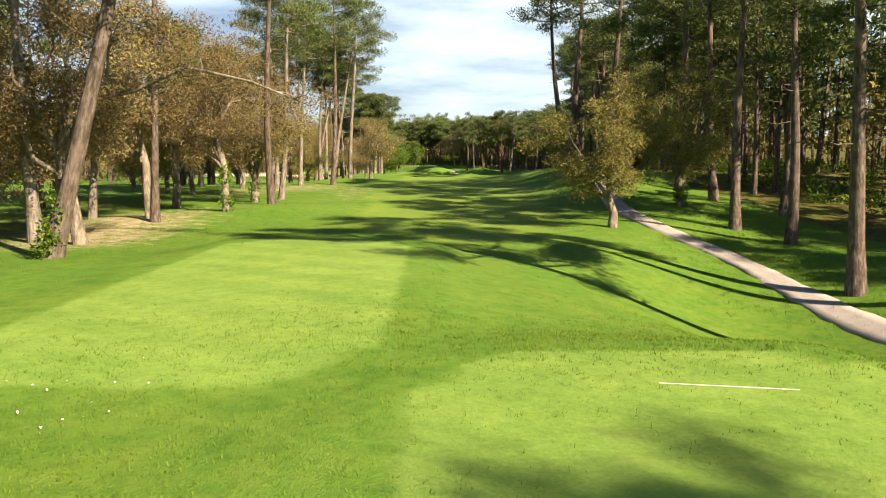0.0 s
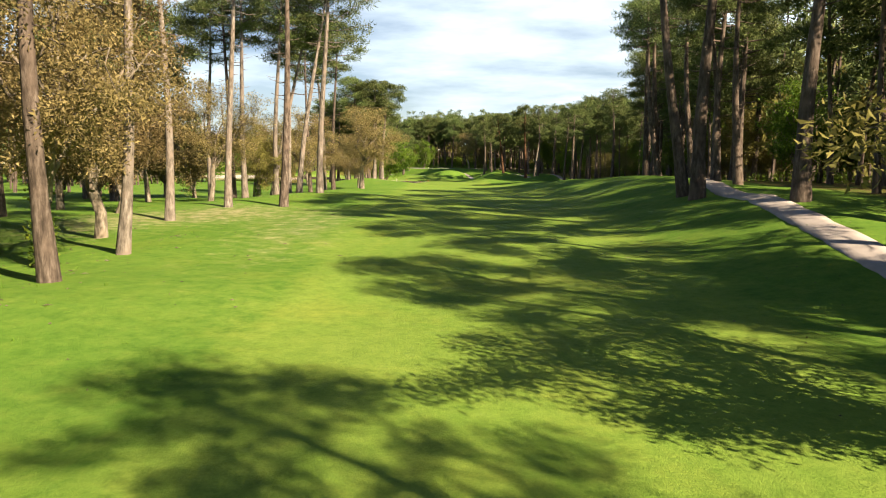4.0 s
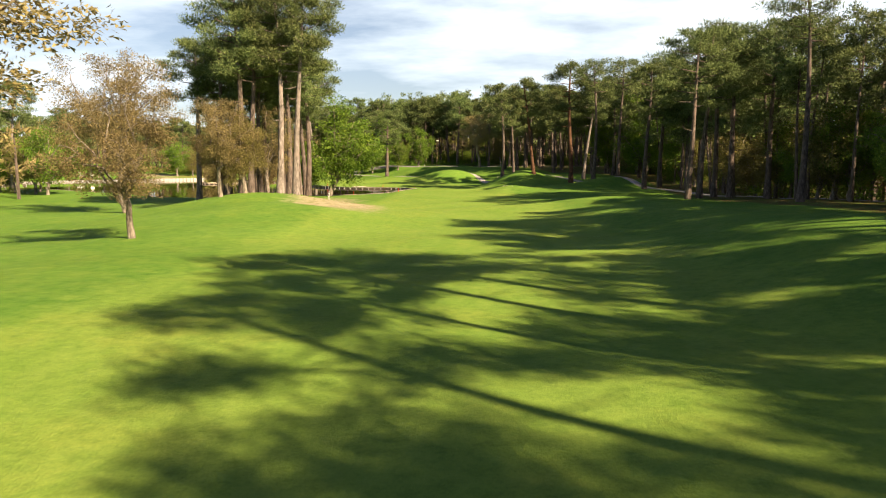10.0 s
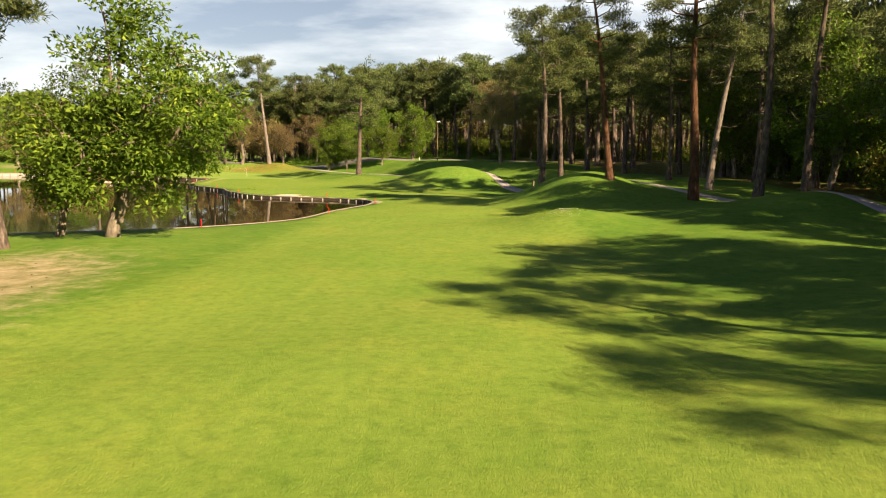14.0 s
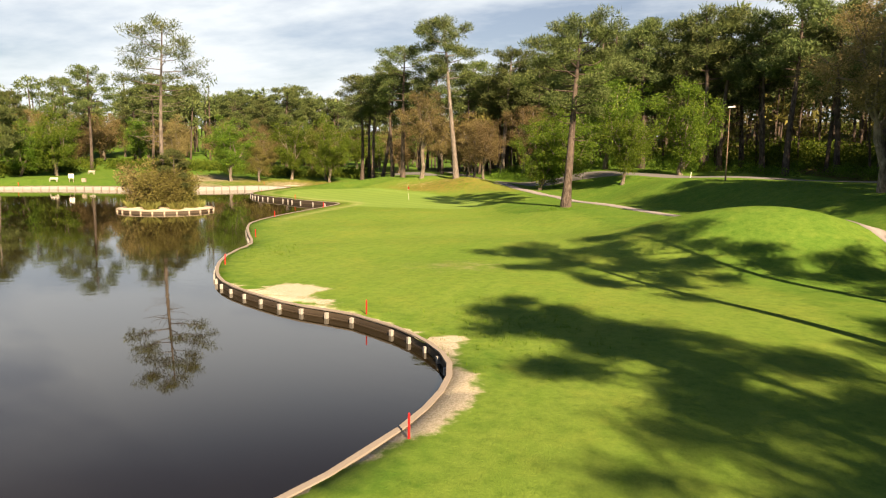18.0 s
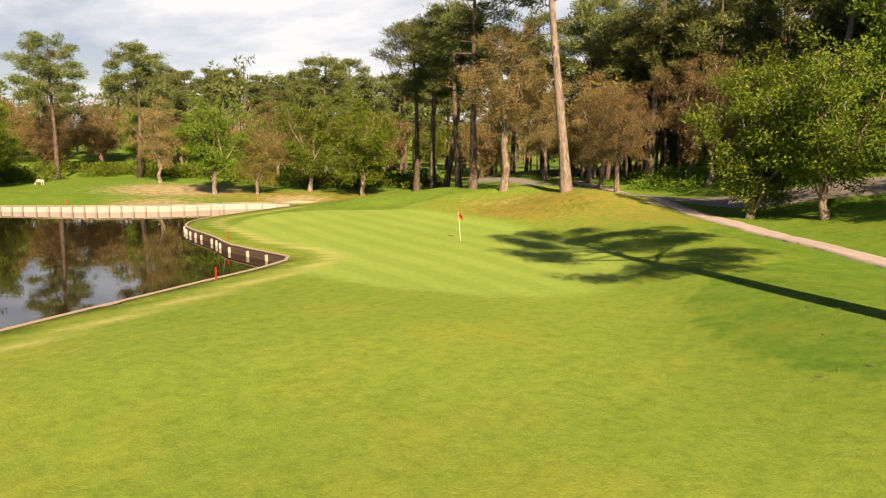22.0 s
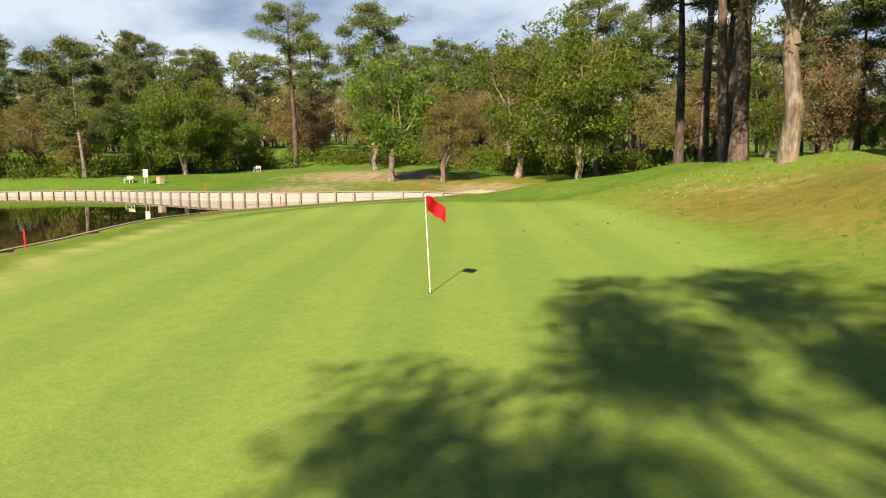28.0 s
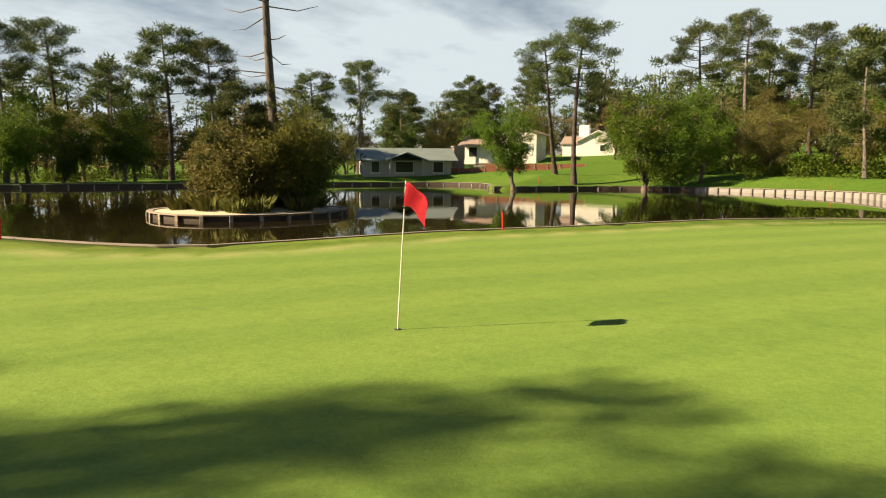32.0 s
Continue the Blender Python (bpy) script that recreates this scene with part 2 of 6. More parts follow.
    beach.attribute_name = "sand"
    sand = ramp(t, fine, ((0.3, (0.42, 0.36, 0.27)), (0.7, (0.66, 0.61, 0.51))))
    col = mix(t, spread(t, maths(t, "ADD", beach.outputs["Fac"], maths(t, "MULTIPLY", wobble, 2.0)), 0.4, 0.65), col, sand)
    col = mix(t, 0.45, col, mix(t, 1.0, col, ramp(t, maths(t, "ADD", maths(t, "MULTIPLY", fine, 0.6), maths(t, "MULTIPLY", noise_node(t, 4.0, 4, 0.7), 0.4)), ((0.3, (0.30, 0.42, 0.3)), (0.7, (1.08, 1.05, 1.0)))), "MULTIPLY"))
    t.links.new(col, b.inputs["Base Color"])
    n = t.nodes.new("ShaderNodeBump")
    n.inputs["Distance"].default_value = 0.06
    t.links.new(maths(t, "SUBTRACT", 0.6, maths(t, "MULTIPLY", green, 0.45)), n.inputs["Strength"])
    t.links.new(maths(t, "ADD", maths(t, "MULTIPLY", blades, 0.5), fine), n.inputs["Height"])
    t.links.new(n.outputs[0], b.inputs["Normal"])
    return m


TURF = grass_ground()
PINE_BARK = bark("pine_bark", (0.085, 0.068, 0.058), (0.21, 0.178, 0.158), (0.135, 0.105, 0.088))
PALE_BARK = bark("pale_pine_bark", (0.165, 0.145, 0.128), (0.33, 0.305, 0.285), (0.21, 0.175, 0.152))
RED_BARK = bark("red_pine_bark", (0.085, 0.045, 0.026), (0.19, 0.105, 0.062), (0.135, 0.07, 0.042))
CORK_BARK = bark("cork_bark", (0.15, 0.13, 0.105), (0.35, 0.32, 0.275), (0.22, 0.185, 0.145))
NEEDLES = foliage("pine_needles", (0.018, 0.030, 0.011), (0.078, 0.112, 0.036), (0.20, 0.235, 0.085), 0.15)
CORK_LEAF = foliage("cork_oak_leaves", (0.05, 0.043, 0.019), (0.16, 0.130, 0.058), (0.31, 0.252, 0.115), 0.28)
OLIVE_LEAF = foliage("holm_oak_leaves", (0.065, 0.07, 0.02), (0.15, 0.145, 0.042), (0.26, 0.24, 0.075), 0.28)
OAK_LEAF = foliage("oak_leaves", (0.022, 0.050, 0.008), (0.076, 0.140, 0.016), (0.20, 0.275, 0.030), 0.27)
REED = foliage("reed_blades", (0.08, 0.10, 0.03), (0.17, 0.19, 0.05), (0.30, 0.29, 0.11), 0.3)
WILLOW_LEAF = foliage("willow_leaves", (0.09, 0.11, 0.02), (0.21, 0.24, 0.05), (0.36, 0.38, 0.10), 0.4)
WOOD_PALE = plain("weathered_timber", (0.36, 0.31, 0.25), 0.85, 0, 3, 0.3, 0.4, (1, 1, 6))
WOOD_DARK = plain("wet_timber", (0.07, 0.055, 0.04), 0.6, 0, 3, 0.35, 0.4, (1, 1, 6))
PANEL_GREY = plain("weathered_panel", (0.34, 0.335, 0.32), 0.9, 0, 2, 0.4, 0.4, (1, 1, 6))
POST_GREY = plain("grey_timber_post", (0.25, 0.235, 0.215), 0.9, 0, 3, 0.3, 0.4)
CAP_GREY = plain("grey_timber_cap", (0.27, 0.24, 0.21), 0.85, 0, 3, 0.25, 0.4)
GRAVEL = plain("path_gravel", (0.295, 0.275, 0.275), 0.95, 0, 5, 0.22, 0.6)
ASPHALT = plain("asphalt", (0.16, 0.16, 0.165), 0.9, 0, 5, 0.2, 0.5)
RED_PAINT = plain("red_paint", (0.62, 0.02, 0.02), 0.45, 0, 8, 0.12, 0.1)
WHITE_PAINT = plain("white_paint", (0.78, 0.77, 0.74), 0.5, 0, 4, 0.08, 0.1)
RENDER_WHITE = plain("white_render", (0.76, 0.74, 0.70), 0.85, 0, 2, 0.08, 0.3)
RENDER_GREY = plain("grey_render", (0.36, 0.35, 0.34), 0.85, 0, 2, 0.1, 0.3)
ROOF_GREEN = plain("green_roof_sheet", (0.20, 0.25, 0.24), 0.6, 0, 3, 0.2, 0.3)
ROOF_TILE = plain("terracotta_tile", (0.31, 0.24, 0.20), 0.85, 0, 6, 0.3, 0.5)
BENCH_GREY = plain("pale_bench_timber", (0.52, 0.50, 0.47), 0.8, 0, 3, 0.15, 0.3)
BRICK = plain("red_brick", (0.33, 0.13, 0.08), 0.85, 0, 6, 0.35, 0.5)
DARK_GLASS = plain("window_glass", (0.03, 0.035, 0.04), 0.1, 0, 2, 0.2, 0)
LAMP_BROWN = plain("brown_lamp_paint", (0.20, 0.14, 0.10), 0.6, 0.0, 8, 0.2, 0.1)
STEEL = plain("galvanised_steel", (0.45, 0.45, 0.44), 0.45, 0.7, 8, 0.12, 0.1)
BLACK = plain("black_plastic", (0.02, 0.02, 0.02), 0.5, 0, 6, 0.2, 0.1)
FLAG_RED = plain("red_flag_cloth", (0.50, 0.008, 0.022), 0.75, 0, 10, 0.12, 0.2)
SAND = plain("pale_sand", (0.60, 0.53, 0.40), 0.95, 0, 4, 0.18, 0.5)


def water_material():
    m, t, b, _ = material("pond_water", 0.02, spec=0.5)
    b.inputs["IOR"].default_value = 1.45
    t.links.new(ramp(t, noise_node(t, 0.05, 3), ((0.3, (0.010, 0.008, 0.004)), (0.7, (0.022, 0.017, 0.008)))), b.inputs["Base Color"])
    ripple = maths(t, "ADD", noise_node(t, 0.7, 3, 0.5, (1, 1.6, 1)), maths(t, "MULTIPLY", noise_node(t, 3.5, 2), 0.25))
    still = spread(t, noise_node(t, 0.03, 2), 0.35, 0.6)
    n = t.nodes.new("ShaderNodeBump")
    n.inputs["Distance"].default_value = 0.02
    t.links.new(maths(t, "MULTIPLY", still, 0.25), n.inputs["Strength"])
    t.links.new(ripple, n.inputs["Height"])
    t.links.new(n.outputs[0], b.inputs["Normal"])
    return m


WATER = water_material()

# ---- the lie of the land ----
def smooth(v, lo, hi):
    s = np.clip((v - lo) / (hi - lo), 0, 1)
    return s * s * (3 - 2 * s)


# pond outline, from the south arm along the hole's side, round the far side and back; x, y, bank height
POND = [(-56, 346, 0.5), (-41, 348, 0.5), (-31, 352, 0.5), (-23, 357, 0.5), (-17.1, 365, 0.5), (-15.5, 376, 0.5), (-13.2, 387, 0.5),
        (-14.6, 395.5, 0.42), (-20.5, 400.4, 0.4), (-27, 401.8, 0.4), (-33.5, 404.8, 0.42), (-38.0, 409.4, 0.5), (-41.2, 414.4, 0.5), (-43.4, 419.4, 0.5), (-47.4, 424.0, 0.5),
        (-51.4, 428.6, 0.5), (-55.3, 434.2, 0.5), (-58.2, 443, 0.5), (-60.4, 453, 0.5), (-62.2, 462.2, 0.6), (-66, 464.2, 0.6), (-71.5, 465.6, 0.6), (-77, 468.4, 0.6),
        (-86, 472.5, 0.6), (-91, 478, 0.6), (-93.5, 487, 0.7), (-97, 497.5, 0.7), (-103.5, 495, 0.85), (-108.5, 487, 0.85), (-115, 481, 0.85)]
POND += [(-124, 476.5, 0.75), (-136, 470.5, 0.65), (-144, 461, 0.55), (-148, 450, 0.5), (-146, 440, 0.5), (-140, 433.5, 0.5), (-133, 429.5, 0.5),
         (-133, 426.5, 0.5), (-140, 422, 0.5), (-148, 414, 0.5), (-148, 405, 0.5), (-139, 396, 0.5), (-126, 389, 0.5), (-110, 384, 0.5),
         (-97, 381, 0.6), (-86, 373, 0.5), (-72, 362, 0.5)]


def rounded(pts, step):
    """A closed Catmull-Rom line through the points, cut into steps of about that length."""
    out, n = [], len(pts)
    for k in range(n):
        a, b, c, d = (np.array(pts[(k + j) % n], float) for j in (-1, 0, 1, 2))
        m = max(1, round(float(np.linalg.norm((c - b)[:2])) / step))
        for j in range(m):
            s = j / m
            out.append(0.5 * (2 * b + (c - a) * s + (2 * a - 5 * b + 4 * c - d) * s * s + (3 * b - 3 * c + d - a) * s**3))
    return np.array(out)


SHORE = rounded(POND, 1.6)


def shore_distance(x, y):
    """Signed distance to the pond's edge (inside is positive), the bank height there and the nearest point on it."""
    p, q = SHORE[:, :2], np.roll(SHORE[:, :2], -1, 0)
    best = np.full(x.shape, 1e9)
    high, nx, ny, inside = np.zeros(x.shape), np.zeros(x.shape), np.zeros(x.shape), np.zeros(x.shape, bool)
    hs, ht = SHORE[:, 2], np.roll(SHORE[:, 2], -1)
    for k in range(len(p)):
        ax, ay = p[k]
        dx, dy = q[k] - p[k]
        s = np.clip(((x - ax) * dx + (y - ay) * dy) / (dx * dx + dy * dy), 0, 1)
        px, py = ax + s * dx, ay + s * dy
        d = (x - px) ** 2 + (y - py) ** 2
        near = d < best
        best = np.where(near, d, best)
        high, nx, ny = np.where(near, hs[k] + s * (ht[k] - hs[k]), high), np.where(near, px, nx), np.where(near, py, ny)
        if dy:
            inside ^= ((ay > y) != (q[k][1] > y)) & (x < dx * (y - ay) / dy + ax)
    d = np.sqrt(best)
    return np.where(inside, d, -d), high, nx, ny


MOUNDS = [(-21, 284, 11, 13, 1.7), (-29, 306, 9, 9, 2.1), (-20, 306, 7, 7, 0.4), (9, 359, 5, 8, 1.7), (-8, 430, 9, 6, 2.7), (12.5, 382, 6.5, 8, 2.2),
          (13, 150, 6, 12, 0.9), (14, 187, 7, 11, 0.9), (12, 222, 7, 9, 0.8), (14, 250, 8, 10, 0.8), (13, 280, 7, 9, 0.7), (14, 308, 8, 8, 0.8)]
MOUNDS += [(-67, 499, 8, 6, 2.0), (-77, 503, 6, 5, 1.5), (-85, 500, 5, 4, 0.7), (-56, 493.5, 7, 6, 1.5), (-12, 190, 9, 14, 0.3), (-22.5, 194, 8, 13, 0.7), (-20, 234, 7, 9, 0.6), (-23, 138, 8, 8, 0.5), (-31, 128, 6, 6, 0.35),
           (24, 216, 8, 14, 0.8), (9, 398, 4, 5, 0.4), (-24, 479, 7, 7, -0.5), (9, 99, 9, 13, -3.0), (0, 428, 7, 6, 2.1), (30, 361, 7, 6, 2.0)]


def land(x, y):
    """Ground height away from the pond."""
    ky = [20, 75, 95, 112, 130, 150, 170, 195, 215, 256, 290, 320, 345, 380, 420, 455, 476, 492, 520, 560, 620, 900]
    kz = [1.7, 1.7, 1.6, 1.0, 1.0, 1.8, 2.4, 2.7, 2.4, 1.8, 1.3, 0.9, 0.7, 0.7, 0.8, 0.9, 0.7, 1.0, 2.2, 3.0, 3.4, 4.0]
    z = sum(np.interp(y + o, ky, kz) for o in (-8, -4, 0, 4, 8)) / 5
    edge = np.interp(y, [90, 300, 370, 390, 400, 412, 426, 440, 456, 470, 500, 540], [2, 8, 8, 0, 2, 5, 3, -4, -14, -26, -47, -70])
    rise = np.interp(y, [80, 120, 135, 150, 160, 200, 250, 300, 330, 370, 390, 440, 471, 520, 600],
                     [-1.3, -0.7, 0.8, 1.5, 2.6, 2.4, 2.0, 1.2, 0.8, 1.6, 3.0, 3.1, 3.3, 3.3, 3.0])
    z = z + rise * smooth(x, edge, edge + 14)
    shelf = np.interp(y, [420, 440, 455, 470, 490, 510, 540], [-10, -27, -38, -46, -60, -80, -100])
    z = z + 1.25 * smooth(x, shelf, shelf + 11) * smooth(y, 425, 446)
    drop = np.interp(y, [80, 110, 140, 180, 200, 240, 300, 340, 400], [0.7, 0.4, 0.2, 0.0, 0.6, 0.8, 0.3, 0.3, 0.0])
    z = z - drop * smooth(-x, 20, 42)
    for mx, my, rx, ry, h in MOUNDS:
        z = z + h * np.exp(-(((x - mx) / rx) ** 2) - ((y - my) / ry) ** 2)
    z = z + 11 * smooth(y, 500, 640) * smooth(x, -70, -20) + 9 * smooth(x, 60, 200)
    z = z + 14 * smooth(y, 640, 900) + 12 * smooth(-x, 260, 500)
    z = z + (1.2 * smooth(-x, 105, 150) + 4.5 * smooth(-x, 152, 215)) * smooth(y, 330, 400)
    # gentle unevenness
    z = z + 0.13 * np.sin(x * 0.31 + 1.3 * np.sin(y * 0.11)) * np.sin(y * 0.23 + 0.7) * smooth(np.hypot(x + 58, y - 476), 10, 30)
    # raised tees
    tee_a = (1 - smooth(np.abs(x + 2), 4.5, 8)) * (1 - smooth(np.abs(y - 76), 8, 13))
    tee_b = (1 - smooth(np.abs(x + 11.6), 4.8, 8)) * (1 - smooth(np.abs(y - 96), 11, 17))
    return z + (1.75 - z) * np.maximum(tee_a, tee_b)


def ground_z(x, y):
    x, y = np.atleast_1d(np.asarray(x, float)), np.atleast_1d(np.asarray(y, float))
    sd, high, _, _ = shore_distance(x, y)
    z = land(x, y)
    s = smooth(-sd, 0.0, 9.0)
    return high + 0.04 + (z - high - 0.04) * s


def gz(x, y):
    return float(ground_z(x, y)[0])


def axis(*stretches):
    out = [stretches[0][0]]
    for a, b, step in stretches:
        n = max(1, round((b - a) / step))
        out += [a + (b - a) * (k + 1) / n for k in range(n)]
    return np.array(out)


def blobs(x, y, some):
    return np.clip(sum(h * np.exp(-(((x - a) / r) ** 2) - ((y - b) / s) ** 2) for a, b, r, s, h in some), 0, 1)


def ground():
    xs = axis((-2600, -400, 300), (-400, -190, 14), (-190, -156, 3.0), (-156, 44, 1.0), (44, 110, 4), (110, 300, 16), (300, 2600, 300))
    ys = axis((-2000, 20, 250), (20, 62, 3), (62, 512, 1.0), (512, 560, 2.5), (560, 760, 12), (760, 3000, 300))
    gx, gy = np.meshgrid(xs, ys)
    cell = np.maximum(np.gradient(xs)[None, :] * np.ones_like(gx), np.gradient(ys)[:, None] * np.ones_like(gx))
    sd, high, nx, ny = shore_distance(gx, gy)
    snap = np.abs(sd) < 0.56 * np.minimum(cell, 2.2)
    away = np.maximum(np.abs(sd), 0.05) * np.where(sd > 0, -1, 1)
    bx, by = (gx - nx) / away, (gy - ny) / away
    gx, gy = np.where(snap, nx + 0.12 * bx, gx), np.where(snap, ny + 0.12 * by, gy)
    z = ground_z(gx.ravel(), gy.ravel()).reshape(gx.shape)
    z = np.where(~snap & (sd > 0), -12.0, z)
    h, w = gx.shape
    idx = np.arange(h * w).reshape(h, w)
    faces = np.stack([idx[:-1, :-1], idx[:-1, 1:], idx[1:, 1:], idx[1:, :-1]], -1).reshape(-1, 4)
    me = bpy.data.meshes.new("ground")
    me.from_pydata(np.stack([gx, gy, z], -1).reshape(-1, 3).tolist(), [], faces.tolist())
    me.polygons.foreach_set("use_smooth", [True] * len(me.polygons))
    x, y = gx.ravel(), gy.ravel()
    mid = np.interp(y, [110, 200, 300, 360, 400, 440, 470, 490], [-4, -3, -2, -3, -14, -38, -58, -62])
    half = np.interp(y, [108, 122, 200, 300, 360, 400, 440, 470, 496, 502], [-3, 8, 12, 13, 11, 18, 20, 24, 14, -3])
    fair = 1 - smooth(np.abs(x - mid), half - 4, half + 4)
    tees = (1 - smooth(((np.abs(x + 1) / 5.6) ** 4 + (np.abs(y - 74) / 10.5) ** 4), 0.85, 1.15)) + (1 - smooth(((np.abs(x + 11.6) / 5.3) ** 4 + (np.abs(y - 94.5) / 13) ** 4), 0.85, 1.15))
    c, s = math.cos(1.0), math.sin(1.0)
    u, v = (x + 64) * c + (y - 475) * s, -(x + 64) * s + (y - 475) * c
    oval = np.hypot(u / 11.5, v / 25.0)
    green = np.clip(1 - smooth(oval, 0.92, 1.22) + 0.63 * np.clip(tees, 0, 1), 0, 1)
    away = np.maximum(-sd.ravel(), 0)
    beside = smooth(-x, 50, 56) * (1 - smooth(-x, 93, 96)) * smooth(y, 430, 442) * (1 - smooth(y, 494, 498))
    collar = np.exp(-(((away - 2.9) / 0.5) ** 2)) * beside
    green = green * (1 - beside * (1 - smooth(away, 2.0, 2.8)))
    fair = fair * (1 - 0.45 * (1 - smooth(away, 1.5, 4.0)))
    fair = fair - 1.5 * (1 - smooth(np.hypot((x + 22) / 14.5, (y - 462) / 12), 0.95, 1.03))
    bare = blobs(x, y, [(-66, 494.5, 7, 3.5, 0.34), (-57, 494, 4, 3, 0.26), (-24, 330, 7, 12, 0.75), (-19, 306, 4, 6, 0.55), (-20, 312, 6, 8, 0.68), (-18, 292, 6, 9, 0.55), (-12, 288, 4, 8, 0.42), (-13.5, 303, 3.5, 7, 0.6), (-27, 322, 8, 10, 0.6), (-24, 174, 5, 9, 0.45), (-125, 497, 26, 16, 0.36), (-80, 512, 14, 5, 0.4), 
                        (-100, 501, 5, 3, 1.0), (-30, 128, 7, 12, 0.75), (-28, 114, 6, 8, 0.6), (-23, 415, 5, 3, 0.45), (-18, 297, 4, 6, 0.4), (-16, 163, 5, 22, 0.42), (-18, 205, 5, 10, 0.4)])
    bare = np.clip(bare + blobs(x, y, [(-112, 486, 6, 5, 0.8), (-125, 500, 10, 7, 0.7), (-22, 214, 6, 6, 0.45), (-31, 165, 6, 14, 0.5)]), 0, 1)
    lane = np.interp(y, [60, 120, 150, 200, 300, 330, 380, 420, 470, 520, 560], [24, 22, 19, 22, 26, 30, 34, 26, 4, -10, -30])
    woods = smooth(x, lane, lane + 7) * 0.9 + 0.55 * smooth(-x, 28, 36) * (1 - smooth(y, 130, 215)) * smooth(y, 60, 100) * (1 - smooth(-x, 46, 56))
    woods = np.clip(woods + 0.7 * smooth(y, 520, 545) * smooth(x, -120, -95), 0, 1)
    sand = blobs(x, y, [(-28.3, 404.6, 2.0, 1.6, 1.25), (-25.2, 402.6, 2.0, 0.7, 0.8), (-15.9, 398.4, 1.0, 1.6, 0.9), (-48, 494, 2.6, 1.2, 0.9), (-15.2, 379, 0.9, 4, 0.5), (-98.5, 500, 3, 2, 0.8)])
    strip_n = np.exp(-((away / 1.3) ** 2)) * np.exp(-(((y - 391.5) / 5.5) ** 2)) * (x > -18) * 1.1
    strip_s = 0.62 * np.exp(-((away / 0.5) ** 2)) * (x > -60) * (y < 405)
    sand = np.clip(sand + np.maximum(strip_n, strip_s), 0, 1)
    layer = me.color_attributes.new("zone", "FLOAT_COLOR", "POINT")
    layer.data.foreach_set("color", np.stack([fair, green, bare, woods], -1).astype(np.float32).ravel())
    extra = me.attributes.new("collar", "FLOAT", "POINT")
    extra.data.foreach_set("value", collar.astype(np.float32))
    dry = blobs(x, y, [(-60, 492, 12, 5.5, 0.95), (-46, 487, 7, 5, 0.45), (-112, 501, 20, 9, 0.65), (-92, 505, 12, 6, 0.5)])
    dry = np.clip(dry * (1 - green) + 0.4 * beside * np.exp(-((away / 2.4) ** 2)), 0, 1)
    straw = me.attributes.new("dry", "FLOAT", "POINT")
    straw.data.foreach_set("value", dry.astype(np.float32))
    beach = me.attributes.new("sand", "FLOAT", "POINT")
    beach.data.foreach_set("value", sand.astype(np.float32))
    me.materials.append(TURF)
    return tagged(new("ground", me), "mown green golf turf with rough, bare sandy patches and pine litter", "ground", kind="structure")


ground()

# ---- helpers for meshes ----
def mesh_of(name, verts, faces, mat, smooth_faces=False):
    me = bpy.data.meshes.new(name)
    me.from_pydata([tuple(v) for v in verts], [], faces)
    if smooth_faces:
        me.polygons.foreach_set("use_smooth", [True] * len(me.polygons))
    me.materials.append(mat)
    return me


def child(name, me, parent, label="", at=None):
    ob = new(name, me)
    ob.parent = parent
    if at is not None:
        ob.matrix_local = at
    return tagged(ob, label)


def part(name, bm, mat, parent, label="", bevel=0.0):
    if bevel:
        bmesh.ops.bevel(bm, geom=bm.edges[:], offset=bevel, segments=1, affect="EDGES", clamp_overlap=True)
    me = bpy.data.meshes.new(name)
    bm.to_mesh(me)
    bm.free()
    me.materials.append(mat)
    return child(name, me, parent, label)


def box(bm, lo, hi, turn=None):
    made = bmesh.ops.create_cube(bm, size=1.0)["verts"]
    for v in made:
        v.co = Vector([lo[k] + (v.co[k] + 0.5) * (hi[k] - lo[k]) for k in range(3)])
        if turn is not None:
            v.co = turn @ v.co
    return made


def boxed(lo, hi, turn=None):
    bm = bmesh.new()
    box(bm, lo, hi, turn)
    return bm


def rod(bm, a, b, r1, r2, seg=8):
    a, b = Vector(a), Vector(b)
    m = Matrix.Translation((a + b) / 2) @ (b - a).to_track_quat("Z", "Y").to_matrix().to_4x4()
    bmesh.ops.create_cone(bm, cap_ends=True, segments=seg, radius1=r1, radius2=r2, depth=(b - a).length, matrix=m)
    return bm


def empty(name, m, label, category, group="", kind=""):
    ob = new(name)
    ob.empty_display_size = 0.2
    ob.matrix_world = m
    return tagged(ob, label, category, group, kind)


# ---- trees ----
class Sticks:
    """Tapered limbs gathered into one mesh."""

    def __init__(self):
        self.v, self.f = [], []

    def limb(self, pts, radii, seg):
        base, pts = len(self.v), [np.array(p, float) for p in pts]
        for k, p in enumerate(pts):
            d = pts[min(k + 1, len(pts) - 1)] - pts[max(k - 1, 0)]
            d /= np.linalg.norm(d) + 1e-9
            s = np.cross(d, (0.31, 0.95, 0.05))
            s /= np.linalg.norm(s) + 1e-9
            u = np.cross(d, s)
            for j in range(seg):
                a = 2 * math.pi * j / seg
                self.v.append(p + radii[k] * (math.cos(a) * s + math.sin(a) * u))
        for k in range(len(pts) - 1):
            for j in range(seg):
                q = base + k * seg
                self.f.append((q + j, q + (j + 1) % seg, q + seg + (j + 1) % seg, q + seg + j))
        self.f.append(tuple(base + (len(pts) - 1) * seg + j for j in range(seg)))


